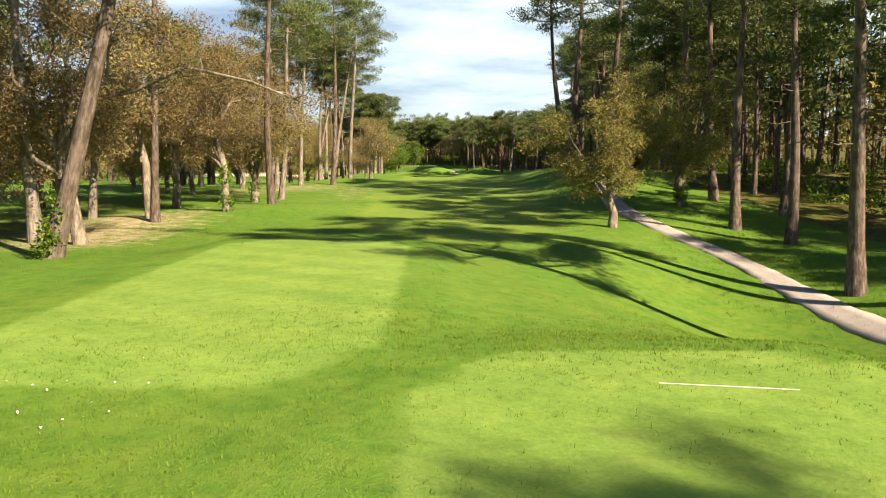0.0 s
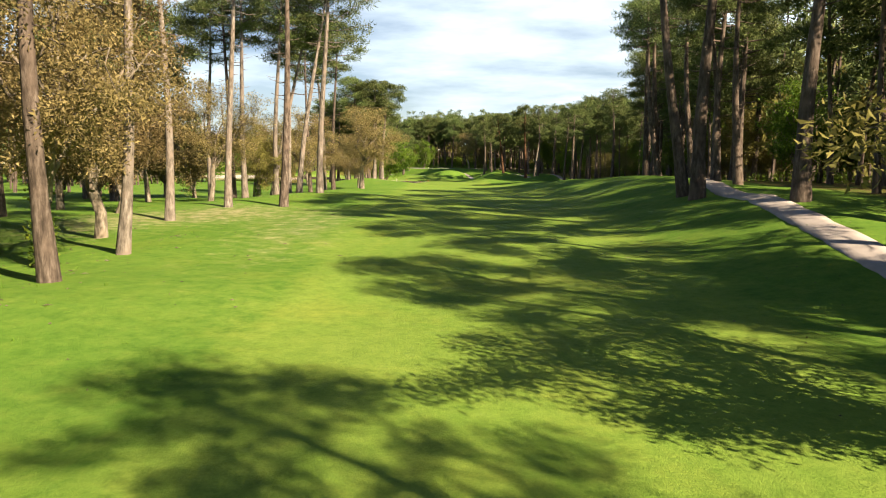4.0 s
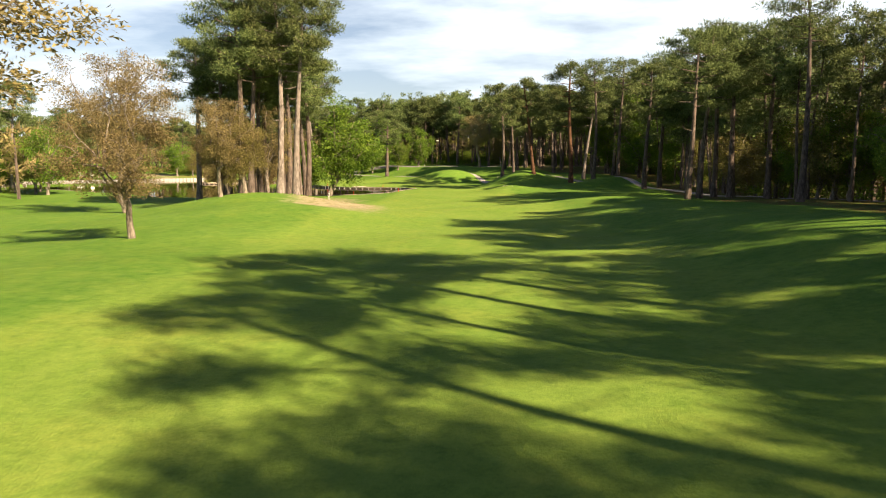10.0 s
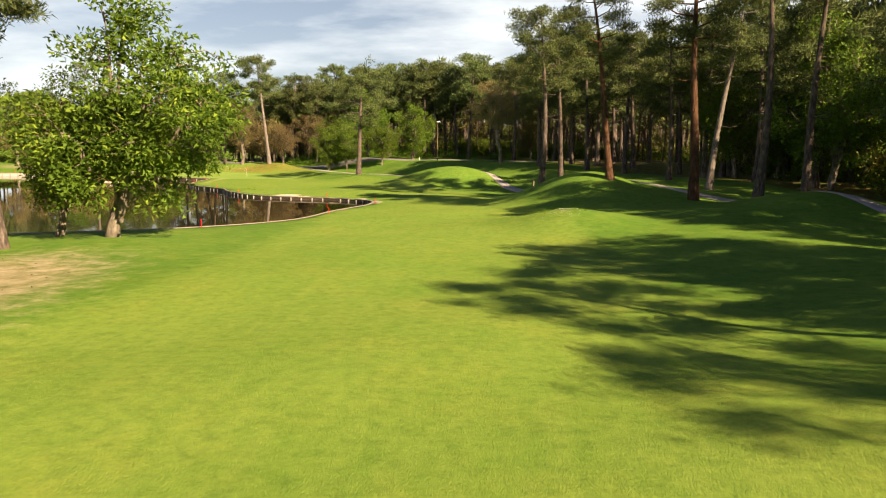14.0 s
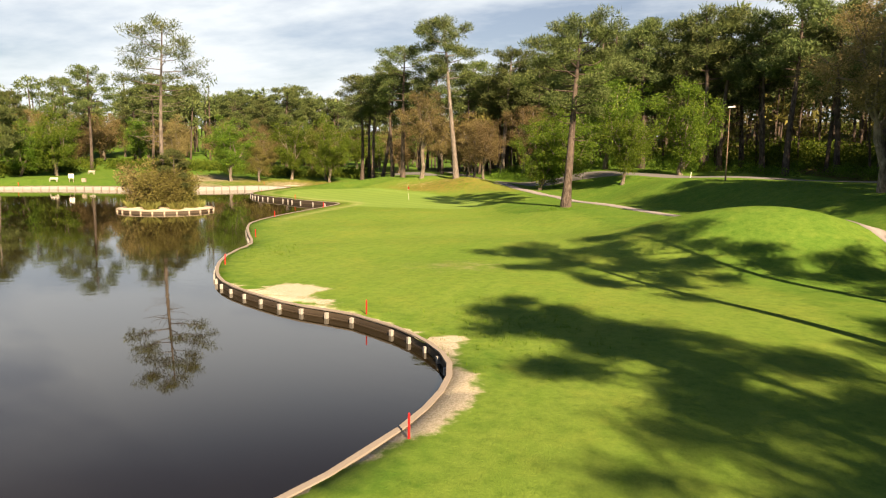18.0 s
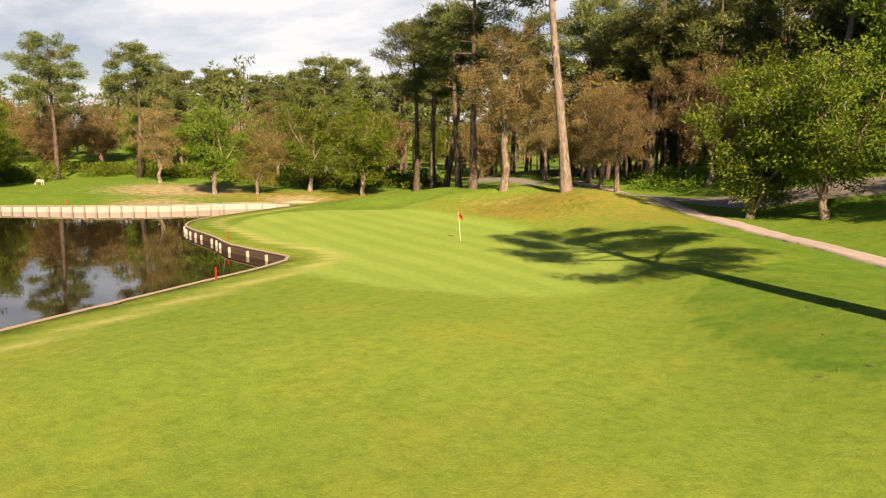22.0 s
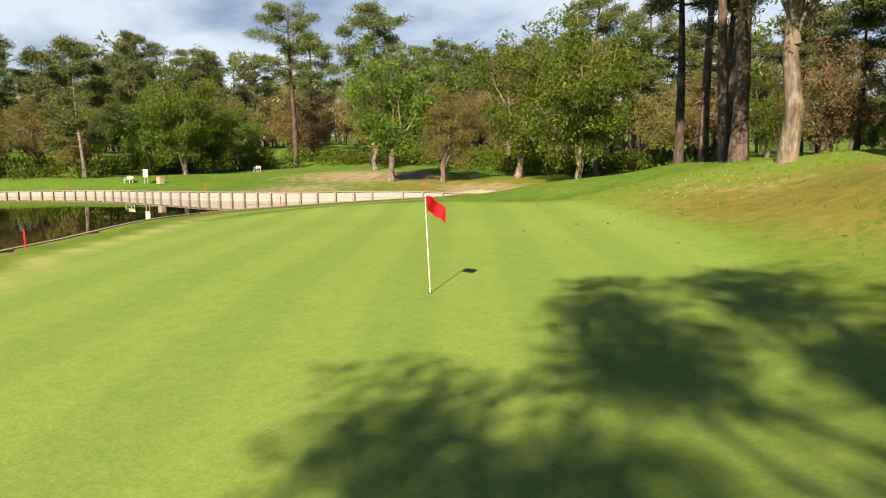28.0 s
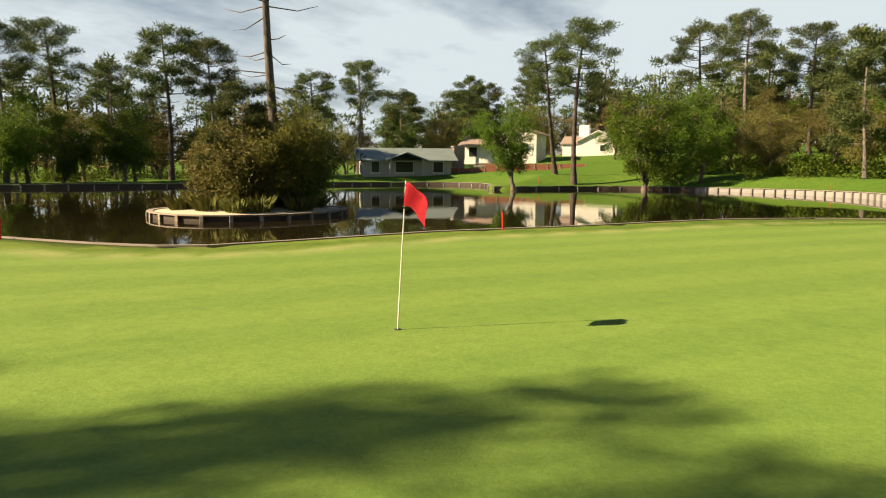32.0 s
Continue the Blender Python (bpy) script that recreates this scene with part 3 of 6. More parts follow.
def leaves(rng, clumps, count, length, width, shape, up=0.3, droop=0.0):
    """Blades or leaf diamonds scattered through clumps (x, y, z, radius, flatness)."""
    c = np.array(clumps)
    pick = rng.choice(len(c), count, p=c[:, 3] ** 2 / (c[:, 3] ** 2).sum())
    d = rng.normal(size=(count, 3))
    d /= np.linalg.norm(d, axis=1, keepdims=True)
    r = rng.random((count, 1)) ** 0.45
    base = c[pick, :3] + d * r * c[pick, 3:4] * np.stack([np.ones(count), np.ones(count), c[pick, 4]], -1)
    way = d * 0.8 + rng.normal(size=(count, 3)) * 0.6 + np.array([0, 0, up - droop])
    way /= np.linalg.norm(way, axis=1, keepdims=True)
    side = np.cross(way, rng.normal(size=(count, 3)))
    side /= np.linalg.norm(side, axis=1, keepdims=True) + 1e-9
    ln = length * (0.6 + 0.8 * rng.random((count, 1)))
    wd = width * (0.6 + 0.8 * rng.random((count, 1)))
    if shape == "tri":
        tip = base + way * ln
        v = np.stack([base, tip + side * wd * 0.5, tip - side * wd * 0.35 - way * ln * 0.35], 1)
        return v.reshape(-1, 3), np.arange(count * 3).reshape(-1, 3)
    if shape == "blade":
        v = np.stack([base - side * wd / 2, base + side * wd / 2, base + way * ln], 1)
        return v.reshape(-1, 3), np.arange(count * 3).reshape(-1, 3)
    mid = base + way * ln * 0.5
    lift = np.cross(way, side) * ln * 0.12
    v = np.stack([base, mid + side * wd / 2 + lift, base + way * ln, mid - side * wd / 2 + lift], 1)
    return v.reshape(-1, 3), np.arange(count * 4).reshape(-1, 4)


def pine_meshes(seed, height, radius, crown_from, spread_to, bend, count, blade, bark_mat, seg=9, stubs=6, full=1.3, dead=1.0):
    """A maritime pine: bare bending trunk, dead stubs, and a high open crown of needle clumps."""
    rng = np.random.default_rng(seed)
    st = Sticks()
    n = 9
    phase = rng.random() * 6.3
    line = []
    for k in range(n + 1):
        s = k / n
        line.append(np.array([bend * height * (s**1.6) + 0.012 * height * math.sin(3.1 * s + phase), 0.014 * height * math.sin(4.3 * s + 2 * phase), height * 0.95 * s]))
    rad = [radius * (1.28 if k == 0 else 1.0) * (1 - 0.78 * (k / n) ** 1.1) for k in range(n + 1)]
    line.insert(0, line[0] - np.array([0, 0, 0.5]))
    rad.insert(0, radius * 1.55)
    st.limb(line, rad, seg)

    def on(s):
        f = s * n
        k = min(int(f), n - 1)
        return line[k + 1] + (line[k + 2] - line[k + 1]) * (f - k)

    clumps = []
    tiers = int(17 + 6 * rng.random())
    for k in range(tiers):
        s = crown_from + (1 - crown_from) * (k + rng.random()) / tiers
        a = k * 2.4 + rng.random() * 1.3
        q = (s - crown_from) / (1 - crown_from)
        dome = math.sqrt(max(0.06, 1 - ((q - 0.28) / 0.76) ** 2)) if q > 0.28 else 0.72 + 0.28 * q / 0.28
        reach = spread_to * dome * (0.62 + 0.5 * rng.random())
        p0 = on(s * 0.97)
        out = np.array([math.cos(a), math.sin(a), 0])
        rise = 0.12 + 0.45 * q
        p1, p2 = p0 + out * reach * 0.5 + np.array([0, 0, reach * rise * 0.2]), p0 + out * reach + np.array([0, 0, reach * rise])
        r0 = radius * (0.26 - 0.12 * q)
        st.limb([p0, p1, p2], [r0, r0 * 0.65, r0 * 0.22], 5)
        for j in range(int(4 + reach * full)):
            t = 0.5 + 0.55 * math.sqrt(rng.random())
            c = p0 + (p2 - p0) * t + rng.normal(size=3) * np.array([0.5, 0.5, 0.2]) * (0.35 + reach * 0.2)
            clumps.append((*c, 0.5 + 0.5 * rng.random() + 0.06 * spread_to, 0.5))
            if j % 2:
                st.limb([p0 + (p2 - p0) * t * 0.8, c], [r0 * 0.28, 0.015], 3)
    top = on(1.0)
    for _ in range(5):
        c = top + rng.normal(size=3) * np.array([0.7, 0.7, 0.5])
        clumps.append((*c, 0.7 + 0.4 * rng.random(), 0.65))
    for _ in range(stubs):
        s = 0.3 + (crown_from - 0.25) * rng.random()
        a, ln = rng.random() * 6.3, (0.6 + 1.9 * rng.random()) * dead
        p0 = on(s)
        out = np.array([math.cos(a), math.sin(a), 0.15 - 0.4 * rng.random()])
        st.limb([p0, p0 + out * ln * 0.6, p0 + out * ln + np.array([0, 0, 0.12 * ln])], [radius * 0.13, radius * 0.09, 0.015], 4)
    v, f = leaves(rng, clumps, count, blade[0], blade[1], "blade", 0.35)
    return mesh_of("trunk", st.v, st.f, bark_mat, True), mesh_of("crown", v, f.tolist(), NEEDLES)


def oak_meshes(seed, height, radius, spread_to, count, leaf, leaf_mat, bark_mat, fork=0.3, clump=0.9, bend=0.04, limbs=7, long_limb=None):
    """A broad tree: a crooked forking trunk, wandering limbs, branches and an uneven crown of leaf sprays."""
    rng = np.random.default_rng(seed)
    st, clumps = Sticks(), []
    forkz = height * fork
    a0 = rng.random() * 6.3
    top = np.array([bend * height * math.cos(a0), bend * height * math.sin(a0), forkz])
    st.limb([(0, 0, -0.5), (0, 0, 0), top * np.array([0.1, 0.7, 0.35]) + rng.normal(size=3) * 0.1, top * np.array([0.7, 0.3, 0.7]) + rng.normal(size=3) * 0.1, top],
            [radius * 1.7, radius * 1.3, radius * 1.02, radius * 0.95, radius * 0.85], 9)
    heart = top * np.array([1, 1, 0]) + np.array([0, 0, forkz + 0.45 * (height - forkz)])

    def wander(p, q, steps, amount):
        out = [p]
        for k in range(1, steps):
            out.append(p + (q - p) * k / steps + rng.normal(size=3) * amount * (1 if k < steps - 1 else 0.6) + np.array([0, 0, amount * 0.7 * math.sin(math.pi * k / steps)]))
        return out + [q]

    ends = []
    for k in range(limbs):
        a = a0 + k * 2.4 + rng.normal() * 0.25
        el = (0.02, 0.5, 0.95, 0.2, 1.35, 0.35, 0.75, 0.1, 0.6)[k % 9] + rng.normal() * 0.1
        q = 0.66 + 0.3 * rng.random()
        ends.append((heart + q * np.array([spread_to * 0.82 * math.cos(a) * math.cos(el), spread_to * 0.82 * math.sin(a) * math.cos(el), (height - forkz) * 0.52 * math.sin(el)]), 0.55))
    if long_limb is not None:
        ends.append((np.array(long_limb, float), 0.62))
    for end, share in ends:
        line = wander(top - np.array([0, 0, rng.random() * 0.12 * height]), end, 5, 0.055 * spread_to)
        if share > 0.6:
            line = [top, top + np.array([1.2, 0.3, 2.6])] + [np.array([end[0] * f, end[1] * f + 0.5 * math.sin(9 * f), end[2] + dz]) for f, dz in ((0.26, 0.9), (0.5, 2.0), (0.75, 1.3))] + [end]
        st.limb(line, [radius * share * (1 - 0.82 * k / 5) for k in range(6)], 6)
        for j in range(8):
            t = 1.4 + 3.6 * (j + rng.random()) / 8
            k = min(int(t), 4)
            p = line[k] + (line[k + 1] - line[k]) * (t - k)
            d = (p - heart) / np.array([spread_to, spread_to, (height - forkz) * 0.55])
            d = d / (np.linalg.norm(d) + 0.3) + rng.normal(size=3) * np.array([0.6, 0.6, 0.38])
            ln = spread_to * (0.2 + 0.24 * rng.random())
            q = p + d * ln / (np.linalg.norm(d) + 0.2)
            br = wander(p, q, 3, 0.05 * spread_to)
            st.limb(br, [radius * 0.17, radius * 0.11, radius * 0.07, 0.012], 4)
            for i in range(4):
                c = p + (q - p) * (0.45 + 0.25 * i + 0.15 * rng.random()) + rng.normal(size=3) * np.array([0.5, 0.5, 0.3]) * clump
                if i > 1:
                    st.limb([br[2], c], [radius * 0.06, 0.01], 3)
                clumps.append((*c, clump * (0.5 + 0.6 * rng.random()), 0.55 + 0.25 * rng.random()))
    v, f = leaves(rng, clumps, count, leaf[0], leaf[1], "tri", 0.1, 0.15)
    return mesh_of("trunk", st.v, st.f, bark_mat, True), mesh_of("crown", v, f.tolist(), leaf_mat)


BLADE = (0.42, 0.088)
TREES = {
    "pine": [pine_meshes(s, 24, 0.42, cf, sp, bd, 15000, BLADE, bk) for s, cf, sp, bd, bk in
             ((1, 0.60, 4.9, 0.02, PINE_BARK), (2, 0.64, 4.5, -0.03, PALE_BARK), (3, 0.57, 5.1, 0.05, PINE_BARK), (4, 0.66, 4.8, 0.0, PALE_BARK))],
    "red_pine": [pine_meshes(9, 24, 0.46, 0.62, 4.8, 0.0, 15000, BLADE, RED_BARK)],
    "high_pine": [pine_meshes(s, 28, 0.33, cf, sp, bd, 8500, (0.46, 0.085), bk, 9, 18, 0.9) for s, cf, sp, bd, bk in
                  ((5, 0.69, 4.6, 0.02, PALE_BARK), (6, 0.73, 4.2, -0.03, PINE_BARK), (7, 0.66, 5.0, 0.04, PALE_BARK), (8, 0.71, 4.6, -0.01, PALE_BARK))],
    "wood_pine": [pine_meshes(s, 22, 0.23, cf, sp, bd, 5600, (0.55, 0.13), PINE_BARK, 7, 11, 1.0) for s, cf, sp, bd in
                  ((11, 0.50, 4.0, 0.03), (12, 0.58, 3.8, -0.03), (13, 0.42, 4.4, 0.06), (14, 0.62, 3.8, -0.07))],
    "dome_pine": [pine_meshes(s, 22, 0.40, cf, 5.4, 0.01, 12000, (0.50, 0.12), PINE_BARK, 7, 5, 1.8) for s, cf in ((21, 0.44), (22, 0.52), (23, 0.58))],
    "tall_pine": [pine_meshes(s, 25, 0.40, cf, 4.2, bd, 6000, (0.46, 0.095), PINE_BARK, 8, 14, 0.8) for s, cf, bd in ((33, 0.74, 0.02), (34, 0.77, -0.03), (35, 0.71, 0.04))],
    "open_pine": [pine_meshes(28, 24, 0.56, 0.52, 7.0, 0.03, 25000, BLADE, PINE_BARK, 11, 7, 0.9)],
    "thin_pine": [pine_meshes(27, 25, 0.34, 0.66, 5.2, 0.0, 7500, (0.42, 0.085), PALE_BARK, 9, 24, 1.0, 1.9)],
    "young_pine": [pine_meshes(31, 17, 0.24, 0.22, 4.8, 0.0, 22000, (0.45, 0.10), PALE_BARK, 9, 8, 1.6)],
    "cork_oak": [oak_meshes(s, 13, 0.26, 5.6, 25000, (0.18, 0.10), CORK_LEAF, CORK_BARK, fk, 0.95) for s, fk in ((41, 0.31), (42, 0.36), (43, 0.29))],
    "limb_oak": [oak_meshes(45, 15, 0.32, 6.2, 26000, (0.18, 0.10), CORK_LEAF, CORK_BARK, 0.34, 1.0, 0.05, 8, (13.0, -1.4, 7.4))],
    "high_oak": [oak_meshes(47, 16, 0.34, 6.4, 26000, (0.20, 0.11), CORK_LEAF, CORK_BARK, 0.40, 0.95, 0.03, 8)],
    "holm_oak": [oak_meshes(s, 11.5, 0.28, 5.0, 24000, (0.21, 0.115), OLIVE_LEAF, CORK_BARK, 0.24, 0.95) for s in (51, 52)],
    "oak": [oak_meshes(s, 13.5, 0.28, 5.4, 20000, (0.28, 0.18), OAK_LEAF, CORK_BARK, fk, 1.0, 0.03, 9) for s, fk in ((61, 0.17), (62, 0.22), (63, 0.15))],
    "far_oak": [oak_meshes(s, 13, 0.26, 5.6, 11000, (0.34, 0.2), mt, CORK_BARK, 0.2, 1.1, 0.03, 8) for s, mt in ((65, OAK_LEAF), (66, CORK_LEAF), (67, OLIVE_LEAF), (68, CORK_LEAF))],
    "willow": [oak_meshes(75, 4.4, 0.06, 2.1, 9000, (0.26, 0.05), WILLOW_LEAF, PINE_BARK, 0.12, 0.5)],
    "shrub": [oak_meshes(s, 3.2, 0.07, 1.9, 4200, (0.22, 0.10), mt, PINE_BARK, 0.1, 0.5) for s, mt in ((71, OLIVE_LEAF), (72, OAK_LEAF), (73, CORK_LEAF))],
}
LABELS = {
    "pine": "tall maritime pine with bare trunk and high dark crown", "high_pine": "very tall pine with pale bare trunk and thin open crown",
    "red_pine": "maritime pine with orange-red flaking trunk",
    "wood_pine": "slender pine standing in dense dark woodland", "dome_pine": "broad-crowned pine with dense rounded green crown",
    "high_oak": "old cork oak with tall pale trunk", "limb_oak": "old cork oak with a long bare limb over the grass", "far_oak": "broad leafy oak at the edge of the wood",
    "tall_pine": "tall slim maritime pine with thin dark crown", "open_pine": "maritime pine with wide open crown",
    "thin_pine": "tall thin pine with sparse flat crown and dead side branches",
    "young_pine": "young pine with pale trunk and full light-green crown", "cork_oak": "cork oak with brown spring foliage and pale bark",
    "holm_oak": "olive-green oak with pale twisted trunk", "oak": "leafy bright green oak with short trunk", "shrub": "low leafy shrub on rough ground", "willow": "yellow-green willow shrub on the pond island",
}
GROUPS = {"wood_pine": "pines of the woodland", "pine": "pines along the hole", "high_pine": "pines along the hole"}
planted, ivy_meshes = [], {}


def plant(kind, x, y, scale=1.0, turn=None, lean=(0, 0), variant=None, label="", wide=1.0, z=None, ivy=0):
    k = len(planted)
    rng = random.Random(k * 7 + 3)
    trunk, crown = TREES[kind][rng.randrange(len(TREES[kind])) if variant is None else variant % len(TREES[kind])]
    turn = rng.uniform(0, 360) if turn is None else turn
    m = pose(x, y, gz(x, y) if z is None else z, lean[0], lean[1], 0) @ pose(0, 0, 0, 0, 0, turn) @ Matrix.Diagonal((scale * wide, scale * wide, scale, 1))
    name = {"shrub": "shrub", "willow": "shrub", "wood_pine": "pine_tree", "pine": "pine_tree", "high_pine": "pine_tree", "red_pine": "pine_tree", "dome_pine": "pine_tree", "tall_pine": "pine_tree", "limb_oak": "cork_oak_tree", "high_oak": "cork_oak_tree", "far_oak": "oak_tree", "young_pine": "pine_tree", "thin_pine": "pine_tree", "open_pine": "pine_tree",
            "cork_oak": "cork_oak_tree", "holm_oak": "oak_tree", "oak": "oak_tree"}[kind]
    ob = empty(name, m, label or LABELS[kind], "shrub" if kind in ("shrub", "willow") else "tree", GROUPS.get(kind, ""))
    child("trunk", trunk, ob)
    child("crown", crown, ob)
    if ivy:
        key = round(ivy)
        if key not in ivy_meshes:
            vine = np.random.default_rng(key + 80)
            h = np.sort(vine.random(26)) ** 1.5 * ivy
            a = vine.random(26) * 6.3
            v, f = leaves(vine, [(0.33 * math.cos(b), 0.33 * math.sin(b), z, 0.26, 1.6) for b, z in zip(a, h)], 900, 0.16, 0.13, "leaf", 0.2)
            ivy_meshes[key] = mesh_of("ivy", v, f.tolist(), OAK_LEAF)
        child("ivy", ivy_meshes[key], ob, "green ivy climbing the trunk")
    planted.append((kind, x, y))
    return ob


def far_wood(name, label, spots, leaf_mats, seed, count=150, blade=(1.25, 0.46), oaks=0.0, tall=24, bare=0.5):
    """Woodland too deep to tell tree from tree: trunks and ragged crowns in one mesh."""
    rng = np.random.default_rng(seed)
    verts, faces, mats, n = [], [], [], 0
    for x, y in spots:
        z, h = gz(x, y), tall * (0.72 + 0.34 * rng.random())
        broad = rng.random() < oaks
        if broad:
            h *= 0.55
        lean = rng.normal(size=2) * 0.03 * h
        r = 0.16 + 0.12 * rng.random()
        st = Sticks()
        st.limb([(x, y, z - 0.5), (x + lean[0] * 0.5, y + lean[1] * 0.5, z + h * 0.5), (x + lean[0], y + lean[1], z + h * 0.92)], [r * 1.3, r, r * 0.4], 5)
        low = 0.2 if broad else bare + 0.18 * rng.random()
        w = (3.8 if broad else 3.0) + 1.4 * rng.random()
        clumps = []
        for _ in range(13):
            q = rng.random()
            a = rng.random() * 6.3
            rr = w * math.sqrt(max(0.05, 1 - ((q - 0.3) / 0.75) ** 2)) * rng.random() ** 0.4
            clumps.append((x + lean[0] * q + rr * math.cos(a), y + lean[1] * q + rr * math.sin(a), z + h * (low + (1 - low) * q), 1.1 + 0.6 * rng.random(), 0.6))
        v, f = leaves(rng, clumps, count, blade[0], blade[1], "blade", 0.3)
        leaf = 1 + (1 if broad else 0)
        for vv, ff, mm in ((np.array(st.v), st.f, 0), (v, f.tolist(), leaf)):
            verts.append(vv)
            faces += [tuple(int(i) + n for i in face) for face in ff]
            mats += [mm] * len(ff)
            n += len(vv)
    me = bpy.data.meshes.new(name)
    me.from_pydata(np.concatenate(verts).tolist(), [], faces)
    for m in (PINE_BARK, *leaf_mats):
        me.materials.append(m)
    me.polygons.foreach_set("material_index", mats)
    return tagged(new(name, me), label, "woodland", kind="stuff")


def undergrowth(name, label, spots, mat, seed, size=(0.9, 1.0), count=70, leaf=(0.55, 0.3)):
    """Low scrub as one mesh of leaf clumps."""
    rng = np.random.default_rng(seed)
    clumps = []
    for x, y in spots:
        r = size[0] + size[1] * rng.random()
        clumps.append((x, y, gz(x, y) + r * 0.35, r, 0.75))
    v, f = leaves(rng, clumps, count * len(spots), leaf[0], leaf[1], "leaf", 0.5)
    return tagged(new(name, mesh_of(name, v, f.tolist(), mat)), label, "undergrowth", kind="stuff")

# ---- trees along the hole ----
P_ = plant
# left side, from the tees on
P_("pine", -23.5, 102.0, 1.05, 0, (0, 14), 2, "leaning maritime pine beside the tee with ivy at its foot", ivy=3)
P_("limb_oak", -27.0, 112.5, 1.1, 0)
P_("high_pine", -27.5, 125.4, 1.0, variant=1)
P_("cork_oak", -28.6, 127.5, 1.3, variant=1)
P_("high_pine", -34.0, 129.8, 0.95, lean=(0, 4), variant=0)
P_("cork_oak", -24.2, 133.6, 1.15, variant=1, label="cork oak with ivy-clad trunk and brown foliage", ivy=4)
P_("high_pine", -21.7, 141.2, 1.1, variant=1)
P_("cork_oak", -24.8, 145.8, 1.2, variant=0, ivy=6)
P_("high_pine", -23.1, 149.4, 0.95, lean=(0, 6), variant=3)
P_("cork_oak", -27.4, 157.0, 1.25, variant=2)
P_("high_pine", -27.4, 167.6, 1.0, variant=0)
P_("cork_oak", -31.0, 140.0, 1.4, variant=0)
P_("cork_oak", -31.0, 119.0, 1.35, variant=2)
P_("cork_oak", -33.5, 105.0, 1.3, variant=1)
P_("pine", -30.0, 113.0, 1.0, variant=3)
P_("holm_oak", -36.0, 148.0, 1.2)
P_("cork_oak", -40.0, 116.0, 1.3, variant=2)
P_("holm_oak", -37.0, 108.0, 1.4)
P_("high_pine", -25.3, 177.5, 0.98, variant=3)
P_("high_pine", -21.3, 179.5, 1.12, variant=1)
P_("high_pine", -28.5, 193.5, 1.0, variant=3)
P_("high_pine", -25.4, 196.4, 0.95, variant=0)
P_("high_pine", -19.5, 192.2, 1.1, variant=3)
P_("high_pine", -23.0, 197.8, 0.98, lean=(0, 5), variant=2)
P_("high_pine", -34.7, 201.3, 0.9, variant=0)
P_("high_pine", -31.5, 199.0, 0.95, variant=1)
P_("cork_oak", -20.25, 234.8, 1.08, 30, variant=1, wide=1.32, label="broad cork oak with brown crown on a mound")
P_("high_pine", -26.9, 234.4, 1.0, variant=0)
P_("high_pine", -24.6, 232.7, 1.0, variant=1)
P_("high_pine", -27.9, 229.6, 0.92, variant=1)
P_("cork_oak", -29.2, 227.5, 0.95, variant=0, wide=1.2, label="brown cork oak spreading round a pine trunk")
P_("high_pine", -27.4, 203.2, 0.95, 0, (0, 9), 0, "leaning tall pine with pale trunk")
P_("high_pine", -25.6, 203.0, 0.95, variant=2)
P_("holm_oak", -28.2, 197.6, 0.72, ivy=3, label="small crooked oak with ivy on its trunk")
P_("cork_oak", -24.0, 262.0, 0.8, variant=0)
P_("high_oak", -41.0, 298.0, 1.22, variant=0, label="tall olive-brown oak with full crown on a bank")
P_("cork_oak", -31.5, 303.0, 0.95, variant=1)
P_("cork_oak", -28.0, 312.0, 0.9, variant=0)
P_("cork_oak", -33.5, 312.0, 0.9, variant=2)
P_("holm_oak", -29.0, 305.0, 0.9)
for x, y, s, v in ((-25.2, 308.7, 1.12, 3), (-22.9, 308.4, 1.1, 1), (-30.2, 308.0, 1.15, 0), (-29.7, 310.2, 1.1, 2), (-26.5, 318.0, 1.1, 0), (-25.6, 326.7, 1.1, 0), (-28.5, 324.5, 1.0, 2), (-29.8, 341.3, 1.05, 0),
                   (-33.0, 331.0, 1.1, 0), (-36.0, 336.0, 1.0, 2), (-31.0, 320.0, 1.05, 0), (-39.0, 327.0, 1.0, 0)):
    P_("pine", x, y, s, variant=v)
P_("cork_oak", -33.0, 326.0, 0.8, variant=0)
P_("cork_oak", -36.0, 341.0, 0.75, variant=0)
P_("oak", -30.4, 348.7, 0.95, variant=1)
P_("oak", -25.8, 347.7, 1.35, 200, (0, 8), 0, wide=1.15, label= "leafy green oak leaning over the pond bank")
for x, y in ((-36, 318), (-41, 322), (-30, 331), (-34, 345), (-42, 340), (-27.5, 334)):
    P_("pine", x, y, 1.05)
for x, y, s in ((-33, 172, 1.0), (-30, 186, 0.95), (-38, 190, 1.0), (-36, 160, 1.05), (-31, 207, 0.9), (-40, 176, 1.1)):
    P_("cork_oak", x, y, s)
